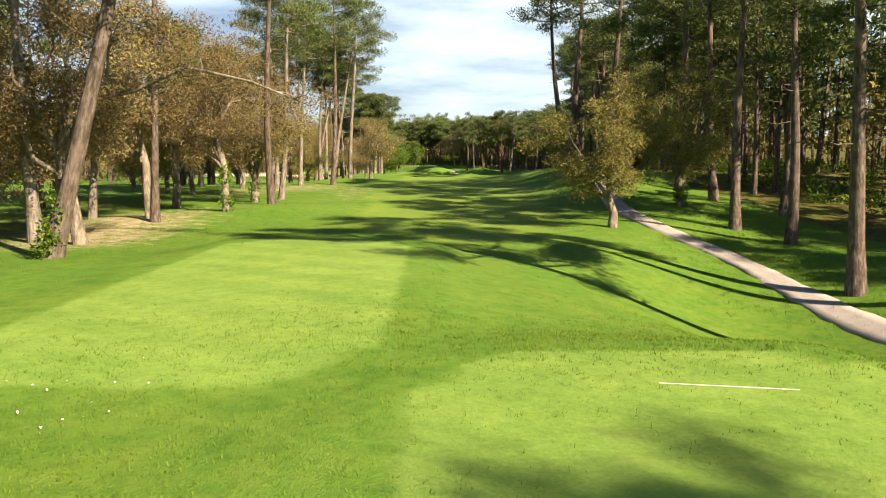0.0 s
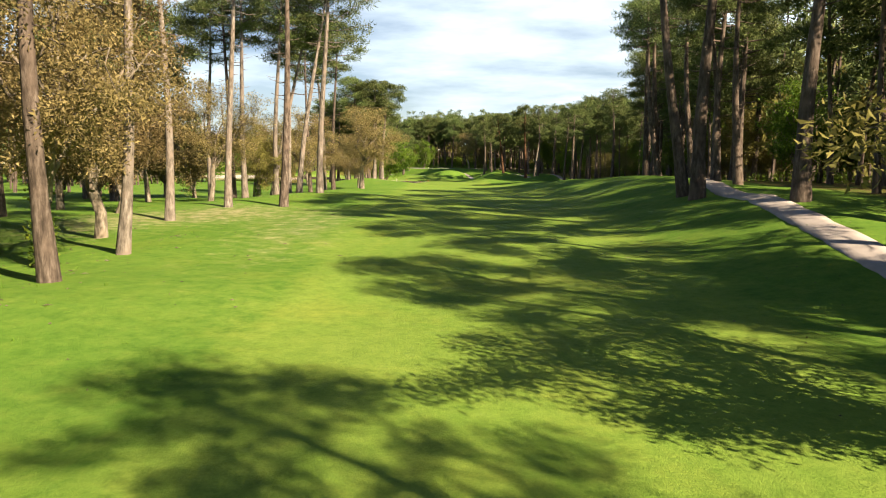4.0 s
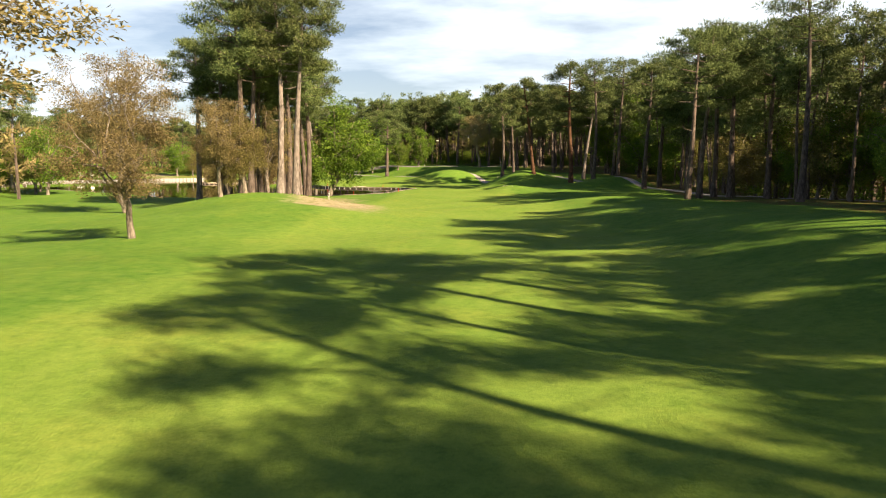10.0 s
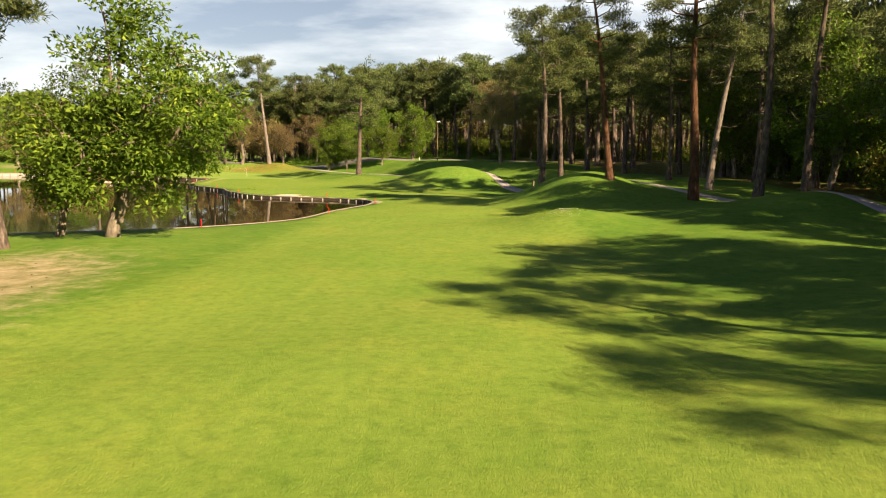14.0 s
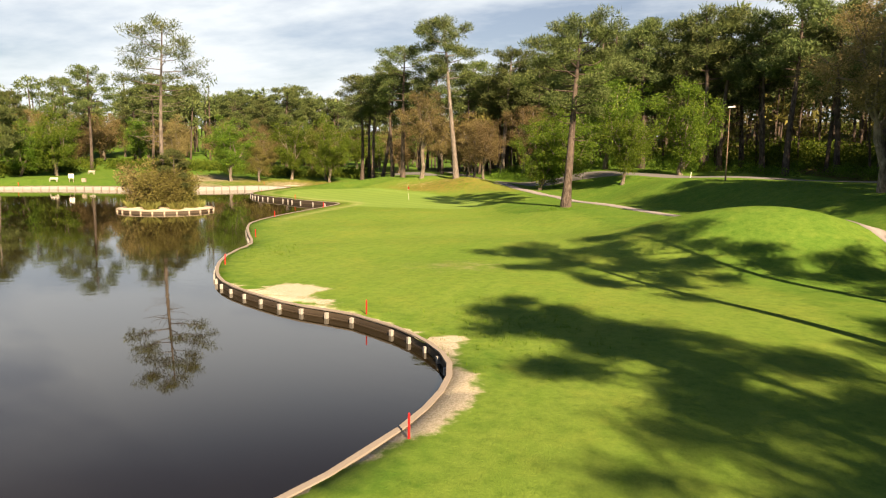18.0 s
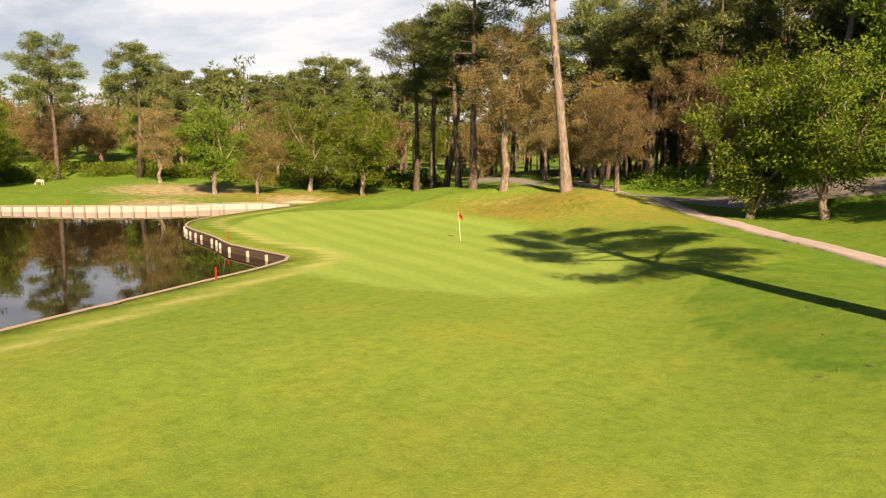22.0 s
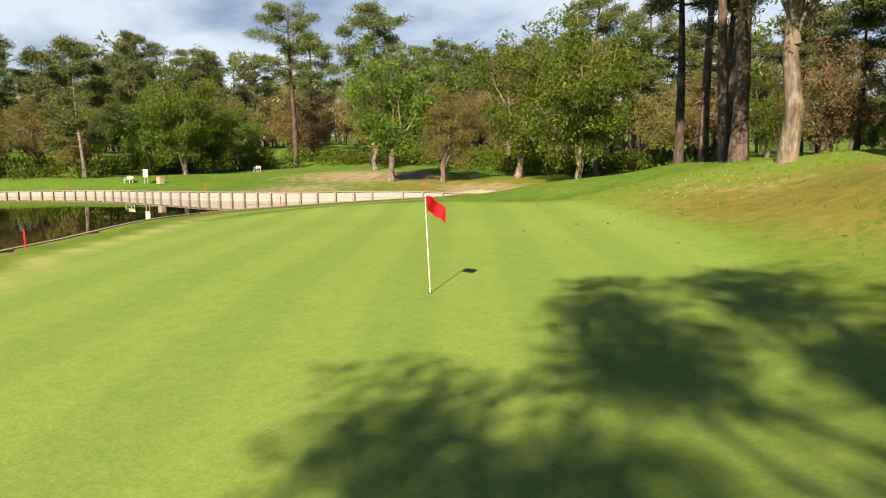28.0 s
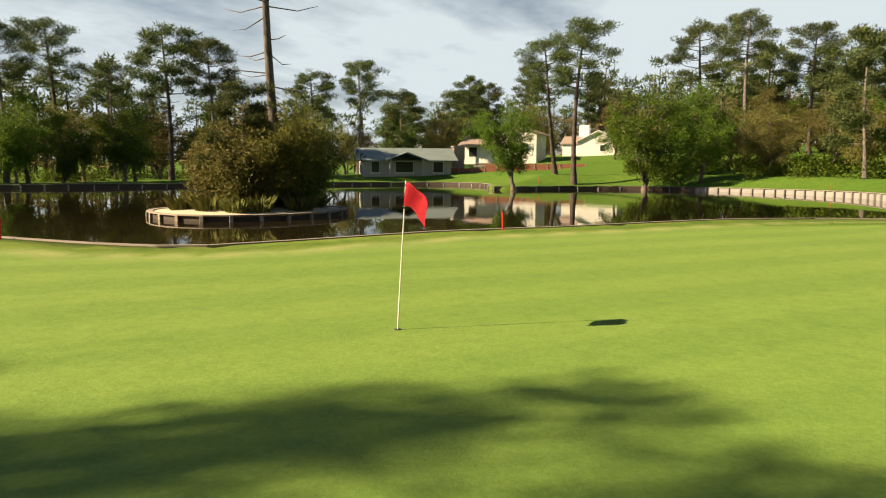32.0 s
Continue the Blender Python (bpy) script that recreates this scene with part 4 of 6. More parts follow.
# right side
# the pair at y 364 and 368 is added for its shade on the fairway
for x, y, s in ((24, 222, 1.05), (25, 205, 1.1), (22, 188, 0.95), (35, 292, 0.95), (26, 364, 1.0), (32, 368, 1.05), (20, 178, 0.92)):
    P_("tall_pine", x, y, s, lean=(0, (x * 7 + y) % 9 - 5))
for x, y, s in ((24, 131, 1.2),):
    P_("wood_pine", x, y, s, lean=(0, (x * 7 + y) % 7 - 3))
P_("holm_oak", 8.15, 124.6, 1.0, 150, variant=0, wide=1.12, label="crooked oak with olive-green crown and pale trunk beside the gravel path")
for x, y, s, ln in ((17.9, 125.0, 1.0, 0), (19.1, 119.1, 0.95, 0), (16.4, 105.3, 1.05, -4), (13.8, 169.1, 1.3, 0), (13.1, 172.1, 1.2, -6), (23.8, 214.4, 1.0, -8),
                    (21.5, 138.0, 1.05, -6), (34.8, 317.5, 1.0, 0)):
    P_("tall_pine", x, y, s, lean=(0, ln))
P_("holm_oak", 16.8, 134.5, 1.15, ivy=3)
P_("pine", 15.7, 156.5, 1.2, variant=2)
P_("red_pine", 22.5, 373.1, 1.1)
P_("pine", 27.3, 381.4, 0.95, lean=(0, 4), variant=1)
P_("oak", 42.0, 384.0, 1.5, variant=0, label="tall bright green oak at the edge of the wood")
P_("oak", 47.0, 372.0, 1.4, variant=2, label="tall green oak at the edge of the wood")
P_("oak", 37.0, 402.0, 1.3, variant=1, label="tall green oak at the edge of the wood")
P_("red_pine", 15.5, 379.0, 0.92, lean=(0, -8), label="maritime pine with reddish trunk on a grass mound")
P_("pine", 9.1, 397.0, 1.0, variant=0)
P_("pine", 12.4, 404.5, 0.92, lean=(0, -4), variant=2)
P_("open_pine", 12.1, 437.0, 0.92, 200, variant=0)
P_("high_oak", 4.9, 447.1, 1.1, 30, (0, -9), 0, label="spreading brown cork oak with forked trunk beside the lane")
P_("oak", -24.4, 480.5, 0.85, variant=1, label="small spring-green oak on the grass below the lane")
# the last three are added to fill in shade across the fairway
for x, y, s in ((23.5, 217.5, 1.12), (29, 221, 1.1), (34, 230, 1.0), (39, 238, 1.0)):
    P_("tall_pine", x, y, s)
for x, y, s in ((28.9, 237.3, 0.95), (31.2, 243, 0.97), (34.0, 250, 1.1), (37, 248, 1.15), (39, 257, 1.1), (44, 262, 1.15), (48, 271, 1.0), (45, 270, 0.9), (33, 349, 1.0), (37, 353, 1.05), (41, 349, 1.0), (45, 354, 1.0), (31, 312, 0.95), (36, 315, 1.0), (40, 312, 1.0), (27.5, 307, 0.9)):
    P_("pine", x, y, s, variant=int(x) % 2 * 2)
# three pines out of view, positioned by the shadows they throw around the tees
P_("high_pine", 26.2, 48.9, 1.0, variant=0)
P_("pine", 21.5, 98.5, 0.95, 0, variant=1)
P_("open_pine", 15.4, 91.9, 1.14, 115, (0, 0), 0, "tall maritime pine with wide crown beside the tee path")
P_("pine", 20.5, 146.0, 1.2, variant=0)
P_("pine", 21.5, 187.0, 1.0, variant=0)
P_("pine", 27.5, 195.0, 1.05, variant=2)
P_("oak", -40.0, 490.0, 0.95, variant=2, label="leafy oak casting deep shade beside the path")
P_("oak", -34.5, 487.5, 1.0, variant=1, label="leafy oak casting deep shade beside the path")
# round the green
P_("open_pine", -25.8, 453.8, 0.92, 47, (-4.5, 0), 0, wide=1.03, label="lone maritime pine with pale leaning trunk beside the green")
P_("pine", -58.0, 495.0, 1.25, 0, (0, -3), 1, "maritime pine with pale flaking trunk behind the green")
P_("high_oak", -66.3, 498.0, 1.1, 60, variant=0, label="old cork oak with stripped pale trunk on a mound")
for x, y, s, ln in ((-72.5, 501.9, 1.1, 0), (-86.2, 513.6, 1.0, 2), (-89.4, 514.0, 1.0, 0), (-82.5, 511.0, 1.05, 9), (-77.0, 506.0, 0.95, -3), (-93.0, 524.0, 1.0, 0)):
    P_("pine", x, y, s, lean=(0, ln), variant=0)
P_("oak", -93.5, 507.0, 1.05, variant=0)
P_("oak", -104.0, 507.5, 1.1, variant=1)
P_("holm_oak", -108.5, 501.5, 0.85, lean=(0, -12), label="leaning holm oak above the pond wall")
P_("holm_oak", -98.5, 513.0, 1.1)
P_("oak", -113.4, 498.0, 1.1, variant=1)
P_("cork_oak", -120.0, 516.0, 1.0)
P_("cork_oak", -136.0, 505.0, 1.05, variant=2, label="cork oak with bare pale limbs and brown leaves")
P_("oak", -148.6, 482.0, 1.15, variant=0)
P_("oak", -155.0, 478.0, 1.0, variant=2)
P_("oak", -156.0, 487.0, 0.9, variant=1)
P_("young_pine", -149.9, 469.3, 1.06)
P_("oak", -130.2, 432.2, 0.88, variant=1, label="small spring-green oak on the grassy tongue of the pond")
P_("pine", -143.7, 434.0, 0.98, variant=0, lean=(0, -2))
P_("pine", -147.7, 428.7, 0.85, variant=0, lean=(0, 12))
P_("oak", -145.5, 443.8, 1.05, variant=2)
P_("oak", -151.5, 449.5, 0.95, variant=0)
P_("holm_oak", -157.0, 457.0, 0.8)
P_("pine", -160.0, 500.0, 1.1, variant=2)
P_("dome_pine", -149.0, 510.0, 1.1)
# beside the road
P_("oak", -30.5, 497.0, 1.35, variant=0, label="big bright green oak beside the lane")
P_("oak", -17.0, 487.0, 1.15, variant=2)
P_("oak", -41.0, 508.0, 0.95, variant=1)
for x, y, s in ((-48, 510, 1.0), (-57, 507, 0.95), (-61, 512, 1.0), (-52, 517, 1.1), (-66, 520, 1.0), (-74, 524, 0.95), (-44, 520, 1.0)):
    P_("cork_oak", x, y, s)
for x, y, s in ((-36, 512, 1.1), (-46, 526, 1.15), (-58, 522, 1.15), (-69, 530, 1.1), (-26, 505, 1.1), (-12, 500, 1.1), (-80, 536, 1.1)):
    P_("pine", x, y, s)
# far bank of the pond
for x, y, v, s in ((-98, 366, 0, 1.1), (-107, 365, 2, 1.1), (-114, 368, 0, 1.0), (-122, 362, 2, 1.15), (-130, 366, 0, 1.05), (-90, 362, 2, 1.1), (-84, 356, 0, 1.1)):
    P_("far_oak", x, y, s, variant=v)
for x, y, k, s in ((-95.6, 364, "pine", 1.0), (-104.9, 360, "pine", 1.1), (-117, 356, "pine", 0.9), (-120.5, 368, "dome_pine", 1.2), (-125, 374, "pine", 1.0), (-94.3, 371, "oak", 0.9),
                   (-101.9, 369, "oak", 0.85), (-109.5, 373, "oak", 0.9), (-134, 372, "oak", 0.85), (-161, 360, "dome_pine", 1.05), (-166, 369, "pine", 1.05), (-164, 383, "young_pine", 1.0),
                   (-155, 376, "holm_oak", 0.9), (-192, 436, "pine", 1.1), (-185, 446, "pine", 1.1), (-197, 454, "pine", 1.0), (-172, 441, "oak", 1.0), (-176, 452, "holm_oak", 1.1),
                   (-168, 463, "holm_oak", 1.0), (-178, 470, "oak", 1.0), (-188, 420, "oak", 0.8), (-208, 388, "pine", 1.0), (-200, 375, "dome_pine", 1.0), (-186, 362, "oak", 1.1)):
    P_(k, x, y, s)
# island
P_("thin_pine", -79.9, 446.0, 1.02, 20, (0, 0), 0, "tall thin pine with flat sparse crown on the pond island")

# ---- woodland ----
rng = random.Random(5)
deep = []
# east of the hole
for k in range(400):
    y = rng.uniform(40, 372)
    edge = float(np.interp(y, [60, 104, 114, 150, 200, 225, 238, 250, 262, 285, 298, 330, 372], [54, 50, 27, 24, 28, 30, 35, 38, 41, 43, 38, 38, 40]))
    q = rng.random() ** 1.2
    x = edge + 46 * q
    if q < 0.2 and y > 90:
        if k % 3 == 0:
            continue
        size, tilt = rng.uniform(0.9, 1.1) + (0.12 if y < 200 else 0), (rng.uniform(-4, 4), rng.uniform(-5, 5))
        # a gap in the edge of the wood
        if not (196 < y < 204 and x < 33):
            P_("wood_pine", x, y, size, lean=tilt)
    else:
        deep.append((x, y))
# pines added southeast of the path to shade the grass beside it
for x, y, size in ((40, 96, 1.0), (47, 101, 1.05), (44, 88, 1.0), (52, 94, 1.1), (50, 84, 1.05)):
    P_("dome_pine", x, y, size, label="broad dark pine added beside the tees to shade the path side")
# full-crowned pines added in the first ranks of the wood to shade the fairway
for k in range(9):
    y = 206 + 10.0 * k
    x = float(np.interp(y, [120, 150, 200, 230, 262, 285, 300], [27, 26, 27, 31, 41, 43, 38])) + 3 + (k % 3) * 6.0 + rng.uniform(-1.2, 1.2)
    P_("dome_pine", x, y, rng.uniform(0.98, 1.15), lean=(rng.uniform(-3, 3), rng.uniform(-3, 3)), variant=k % 3, label="broad dark pine added in the first ranks of the wood for its shade")
# pines added as shade casters for the bank and the lane behind it
for x, y, size in ((36, 392, 1.1), (41, 386, 1.15), (33, 403, 1.05), (45, 397, 1.1), (38, 411, 1.1), (47, 409, 1.15), (42, 419, 1.1), (34, 421, 1.0), (52, 390, 1.2), (26.5, 398, 0.95), (53, 420, 1.2), (16, 437, 1.15), (20, 431, 1.1), (24, 441, 1.2), (19, 445, 1.15), (29, 435, 1.15), (26, 425, 1.1), (16, 466, 1.2), (21, 461, 1.15), (26, 468, 1.2), (31, 462, 1.2), (19, 477, 1.2), (35, 470, 1.2), (38, 459, 1.15), (44, 464, 1.2), (29, 454, 1.15), (9, 479, 1.1)):
    P_("dome_pine", x, y, size, label="broad dark pine added to shade the bank below the lane")
for k in range(16):
    x = -26 + 6.2 * k + rng.uniform(-1.5, 1.5)
    P_("dome_pine", x, 493 - 0.36 * x + (k % 2) * 5 + rng.uniform(-1, 1), rng.uniform(1.1, 1.3), label="tall broad pine of the wood behind the lane")
# behind the lane
for k in range(420):
    x, y = rng.uniform(-75, 75), rng.uniform(478, 590)
    if y > 499 - 0.35 * x:
        if y < 520 - 0.35 * x and k % 3:
            P_("wood_pine", x, y, rng.uniform(0.85, 1.15), lean=(rng.uniform(-4, 4), rng.uniform(-4, 4)))
        else:
            deep.append((x, y))
for k in range(260):
    deep.append((48 + 44 * rng.random() ** 1.3, rng.uniform(378, 462)))
for k in range(150):
    deep.append((rng.uniform(84, 135), rng.uniform(60, 400)))
far_wood("pine_woodland", "dense dark pine wood with many thin trunks", deep, (NEEDLES, OLIVE_LEAF), 3, count=430, blade=(1.05, 0.38), oaks=0.12, tall=27, bare=0.26)
rim = []
for k in range(760):
    a = rng.uniform(0.15, math.pi + 0.75)
    r = rng.uniform(0, 1)
    x, y = -60 + (150 + 160 * r) * math.cos(a), 470 + (95 + 140 * r) * math.sin(a)
    if y > 545 or x < -215 or (y < 345 and x < -150):
        rim.append((x, y))
for k in range(120):
    rim.append((rng.uniform(-230, -80), rng.uniform(270, 348)))
for k in range(170):
    rim.append((rng.uniform(-285, -222), rng.uniform(330, 545)))
for k in range(70):
    rim.append((rng.uniform(-150, -72), rng.uniform(60, 270)))
far_wood("mixed_woodland", "distant wooded rise of rounded pines and oaks", rim, (NEEDLES, CORK_LEAF), 4, count=330, blade=(1.1, 0.42), oaks=0.4, bare=0.36)
for k in range(46):
    x, y = rng.uniform(-225, -198), rng.uniform(340, 480)
    if not (-215 < x and 395 < y < 425):
        P_(rng.choice(("dome_pine", "far_oak", "far_oak", "dome_pine")), x, y, rng.uniform(0.75, 1.05))
for x, y, v, s in ((-176, 372, 0, 1.0), (-168, 366, 2, 0.9), (-182, 380, 2, 1.0), (-190, 384, 0, 0.9), (-146, 372, 2, 0.9), (-140, 366, 0, 0.85), (-152, 362, 2, 1.0), (-163, 455, 2, 0.8), (-166, 449, 2, 0.9), (-160, 468, 2, 0.8)):
    P_("far_oak", x, y, s, variant=v)
# broken line of trees between the green and the far wood
for k in range(70):
    x, y = rng.uniform(-200, -50), rng.uniform(530, 580)
    P_(rng.choice(("dome_pine", "far_oak", "far_oak", "dome_pine")), x, y, rng.uniform(0.85, 1.1))
for k in range(34):
    x, y = rng.uniform(-215, -165), rng.uniform(470, 535)
    P_(rng.choice(("dome_pine", "far_oak", "far_oak")), x, y, rng.uniform(0.8, 1.1))
for k in range(30):
    x, y = rng.uniform(-58, -38), rng.uniform(80, 225)
    P_(rng.choice(("dome_pine", "far_oak", "far_oak", "wood_pine")), x, y, rng.uniform(0.9, 1.2), variant=rng.choice((1, 3)))
for k in range(46):
    y = rng.uniform(190, 372)
    P_("far_oak", float(np.interp(y, [150, 200, 250, 270, 300, 330, 372], [31, 34, 38, 45, 42, 43, 44])) + rng.uniform(0, 9), y, rng.uniform(0.65, 0.95), variant=rng.choice((0, 2, 2)))
for x, y, k, s in ((50, 396, "oak", 1.2), (54, 406, "holm_oak", 1.1), (46, 410, "oak", 1.1), (52, 424, "oak", 1.2), (14, 487, "holm_oak", 1.0)):
    P_(k, x, y, s)
scrub = []
for k in range(120):
    scrub.append((rng.uniform(44, 72), rng.uniform(374, 450)))
for k in range(420):
    y = rng.uniform(95, 372)
    scrub.append((float(np.interp(y, [60, 98, 112, 150, 200, 300, 330, 372], [50, 46, 31, 30, 36, 40, 42, 44])) + rng.uniform(0, 30), y))
for k in range(160):
    x = rng.uniform(-60, 60)
    scrub.append((x, 505 - 0.35 * x + rng.uniform(0, 30)))
understorey = []
for k in range(150):
    understorey.append((rng.uniform(46, 66), rng.uniform(376, 452)))
for k in range(230):
    x = rng.uniform(-30, 60) if k < 110 else rng.uniform(-8, 40)
    understorey.append((x, 507 - 0.35 * x + rng.uniform(0, 14)))
for k in range(70):
    understorey.append((rng.uniform(-5, 75), rng.uniform(560, 600)))
undergrowth("woodland_understorey", "tall dark leafy thicket among the trunks of the wood", understorey, OAK_LEAF, 12, (1.7, 3.2), 190, (0.42, 0.24))
undergrowth("woodland_scrub", "dark green scrub beneath the pines", scrub, OAK_LEAF, 8, count=110, leaf=(0.36, 0.2))
hedge = []
for k in range(150):
    hedge.append((rng.uniform(-165, -92), rng.uniform(512, 526)))
for k in range(120):
    hedge.append((rng.uniform(-176, -158), rng.uniform(436, 512)))
for k in range(60):
    hedge.append((rng.uniform(-165, -95), rng.uniform(352, 362)))
for k in range(46):
    x, y = rng.uniform(-172, -150), rng.uniform(436, 470)
    hedge.append((x, y))
undergrowth("hedge_thicket", "dark leafy thicket behind the trees of the far bank", hedge, OAK_LEAF, 9, (1.1, 1.3), 150, (0.42, 0.24))
lane_edge = []
for k in range(170):
    x = rng.uniform(-58, 22)
    lane_edge.append((x, 497 - 0.42 * (x + 22) + rng.uniform(0, 12)))
undergrowth("lane_thicket", "dark scrub and brambles beyond the lane", lane_edge, OAK_LEAF, 10, (0.8, 1.1), 130, (0.26, 0.16))

# ---- pond ----
def pond():
    pts = [(float(x), float(y), 0.05) for x, y, _ in SHORE]
    me = mesh_of("pond_water", pts, [tuple(range(len(pts)))], WATER)
    return tagged(new("pond_water", me), "still dark pond water with reflections", "pond", kind="structure")


pond()
unit_meshes = {}


def unit(name, mat, bevel=0.06):
    """A bevelled unit block that alike pieces share and stretch."""
    key = (name, mat.name)
    if key not in unit_meshes:
        bm = bmesh.new()
        bmesh.ops.create_cube(bm, size=1.0)
        bmesh.ops.bevel(bm, geom=bm.edges[:], offset=bevel, segments=1, affect="EDGES")
        me = bpy.data.meshes.new(name)
        bm.to_mesh(me)
        bm.free()
        me.materials.append(mat)
        unit_meshes[key] = me
    return unit_meshes[key]


def block(name, mat, parent, centre, size, turn=0.0, tilt=0.0, label="", bevel=0.06):
    ob = new(name, unit(name, mat, bevel))
    ob.parent = parent
    ob.matrix_local = Matrix.LocRotScale(centre, Euler((0, tilt, turn)), size)
    return tagged(ob, label)


def retaining_wall(name, label, line, step, pale):
    """Timber shoring along a shore line: posts, boards between them and a cap, each its own piece."""
    wall = empty(name, Matrix(), label, "retaining wall", kind="structure")
    acc, nodes = 0.0, [line[0]]
    for a, b in zip(line, line[1:]):
        acc += float(np.linalg.norm((b - a)[:2]))
        if acc >= step * 0.95:
            nodes.append(b)
            acc = 0.0
    rng = random.Random(len(nodes))
    for a, b in zip(nodes, nodes[1:]):
        d = (b - a)[:2]
        ln, turn = float(np.linalg.norm(d)), math.atan2(d[1], d[0])
        n = np.array([-d[1], d[0]]) / ln  # towards the water
        h, mid = (a[2] + b[2]) / 2, (a + b) / 2
        tilt = -math.atan2(b[2] - a[2], ln)
        p = a[:2] + n * 0.10
        top = a[2] + rng.uniform(-0.03, 0.05) if pale else 0.78 * a[2] + rng.uniform(-0.03, 0.03)
        block("post", POST_GREY if pale else PANEL_GREY, wall, (p[0], p[1], (top - 0.5) / 2), (0.22 if pale else 0.17, 0.36 if pale else 0.20, top + 0.5), turn, bevel=0.05)
        rows = 2 if pale else max(2, round(h / 0.28))
        for k in range(rows):
            z = -0.12 + (h + 0.08) * (k + 0.5) / rows
            q = mid[:2] + n * (0.02 + rng.uniform(-0.008, 0.008))
            block("board", PANEL_GREY if pale else WOOD_DARK, wall, (q[0], q[1], z), (ln - 0.02, 0.05, (h + 0.08) / rows - 0.02), turn, tilt, bevel=0.04)
        q = mid[:2] - n * 0.03
        block("cap", CAP_GREY, wall, (q[0], q[1], h + 0.05), (ln + 0.05, 0.34 if pale else 0.22, 0.07), turn, tilt, bevel=0.05)
    return wall


def shore_between(x0, y0, x1, y1):
    i, j = (int(np.argmin(np.hypot(SHORE[:, 0] - x, SHORE[:, 1] - y))) for x, y in ((x0, y0), (x1, y1)))
    return [SHORE[k % len(SHORE)] for k in range(i, (j if j > i else j + len(SHORE)) + 1)]


# the outline runs with the water on its left
retaining_wall("retaining_wall_1", "low timber shoring with pale posts and grey cap along the fairway", shore_between(-41, 348, -62.4, 462.2), 1.6, False)
retaining_wall("retaining_wall_2", "curved timber shoring beside the green with pale posts", shore_between(-62.4, 462.2, -97, 497.5), 1.6, False)
retaining_wall("retaining_wall_3", "tall pale timber wall with upright posts across the pond", shore_between(-97, 497.5, -148, 450), 1.45, True)
retaining_wall("retaining_wall_4", "low weathered timber edging on the far bank", shore_between(-148, 450, -86, 373), 2.6, False)


def island(cx, cy, r):
    ring = [(cx + r * math.cos(a) * (1 + 0.04 * math.sin(3 * a)), cy + r * math.sin(a) * (1 + 0.04 * math.cos(2 * a))) for a in np.linspace(0, 2 * math.pi, 24, endpoint=False)]
    bm = bmesh.new()
    n = len(ring)
    rings = [[bm.verts.new((cx + (x - cx) * s, cy + (y - cy) * s, z)) for x, y in ring] for s, z in ((1, -0.7), (1, 0.36), (0.86, 0.42), (0.5, 0.6))]
    for lo, hi in zip(rings, rings[1:]):
        for k in range(n):
            bm.faces.new((lo[k], lo[(k + 1) % n], hi[(k + 1) % n], hi[k]))
    bm.faces.new(rings[-1])
    me = bpy.data.meshes.new("island")
    bm.to_mesh(me)
    bm.free()
    me.materials.append(SAND)
    ob = tagged(new("island", me), "small sandy island with a timber rim in the pond", "island", kind="structure")
    for k in range(n):
        a, b = np.array(ring[k]), np.array(ring[(k + 1) % n])
        d, mid = b - a, (a + b) / 2
        turn, ln = math.atan2(d[1], d[0]), float(np.linalg.norm(d))
        out = (mid - (cx, cy)) / np.linalg.norm(mid - (cx, cy))
        block("cap", WOOD_PALE, ob, (*(mid + out * 0.02), 0.40), (ln + 0.1, 0.36, 0.07), turn)
        block("board", WOOD_DARK, ob, (*(mid + out * 0.05), 0.1), (ln, 0.06, 0.4), turn)
        block("post", WOOD_PALE, ob, (*(a + (a - (cx, cy)) * 0.022), 0.08), (0.2, 0.2, 0.62), turn)


ISLE = (-78.8, 444.8)
island(*ISLE, 6.0)


def reeds(x, y, z, r, count, length, seed, label):
    rng = np.random.default_rng(seed)
    a, q = rng.random(count) * 6.3, r * np.sqrt(rng.random(count))
    base = np.stack([x + q * np.cos(a), y + q * np.sin(a), np.full(count, z)], -1)
    out = np.stack([np.cos(a), np.sin(a), np.zeros(count)], -1) * (q / r)[:, None]
    ln = length * (0.5 + 0.7 * rng.random(count))[:, None]
    bendy = out * (0.25 + 0.45 * rng.random((count, 1))) + rng.normal(size=(count, 3)) * 0.12
    mid = base + (bendy * 0.35 + np.array([0, 0, 0.62])) * ln
    tip = base + (bendy * 0.95 + np.array([0, 0, 0.9])) * ln
    side = np.cross(bendy + (0, 0, 0.01), (0, 0, 1))
    side = side / (np.linalg.norm(side, axis=1, keepdims=True) + 1e-6) * 0.035
    v = np.stack([base - side, base + side, mid + side * 0.8, tip, mid - side * 0.8], 1).reshape(-1, 3)
    i = np.arange(count)[:, None] * 5
    f = [tuple(k) for k in np.concatenate([i, i + 1, i + 2, i + 3, i + 4], 1).tolist()]
    ob = empty("reed_clump", Matrix(), label, "reeds", "reeds of the island")
    child("foliage", mesh_of("foliage", v, f, REED), ob)
    return ob


for k, (dx, dy, r, ln) in enumerate(((3.4, 1.0, 0.9, 1.6), (2.0, 3.4, 0.9, 1.7), (-0.6, 4.2, 0.8, 1.5), (3.6, -1.6, 0.8, 1.5), (1.2, -3.6, 0.9, 1.6), (-3.2, 2.4, 0.9, 1.4), (-3.0, -2.4, 1.0, 1.8), (3.0, 3.0, 0.7, 1.2))):
    reeds(ISLE[0] + dx, ISLE[1] + dy, 0.45, r, 200, ln * 0.62, 100 + k, "arching yellow-green reeds on the island sand")
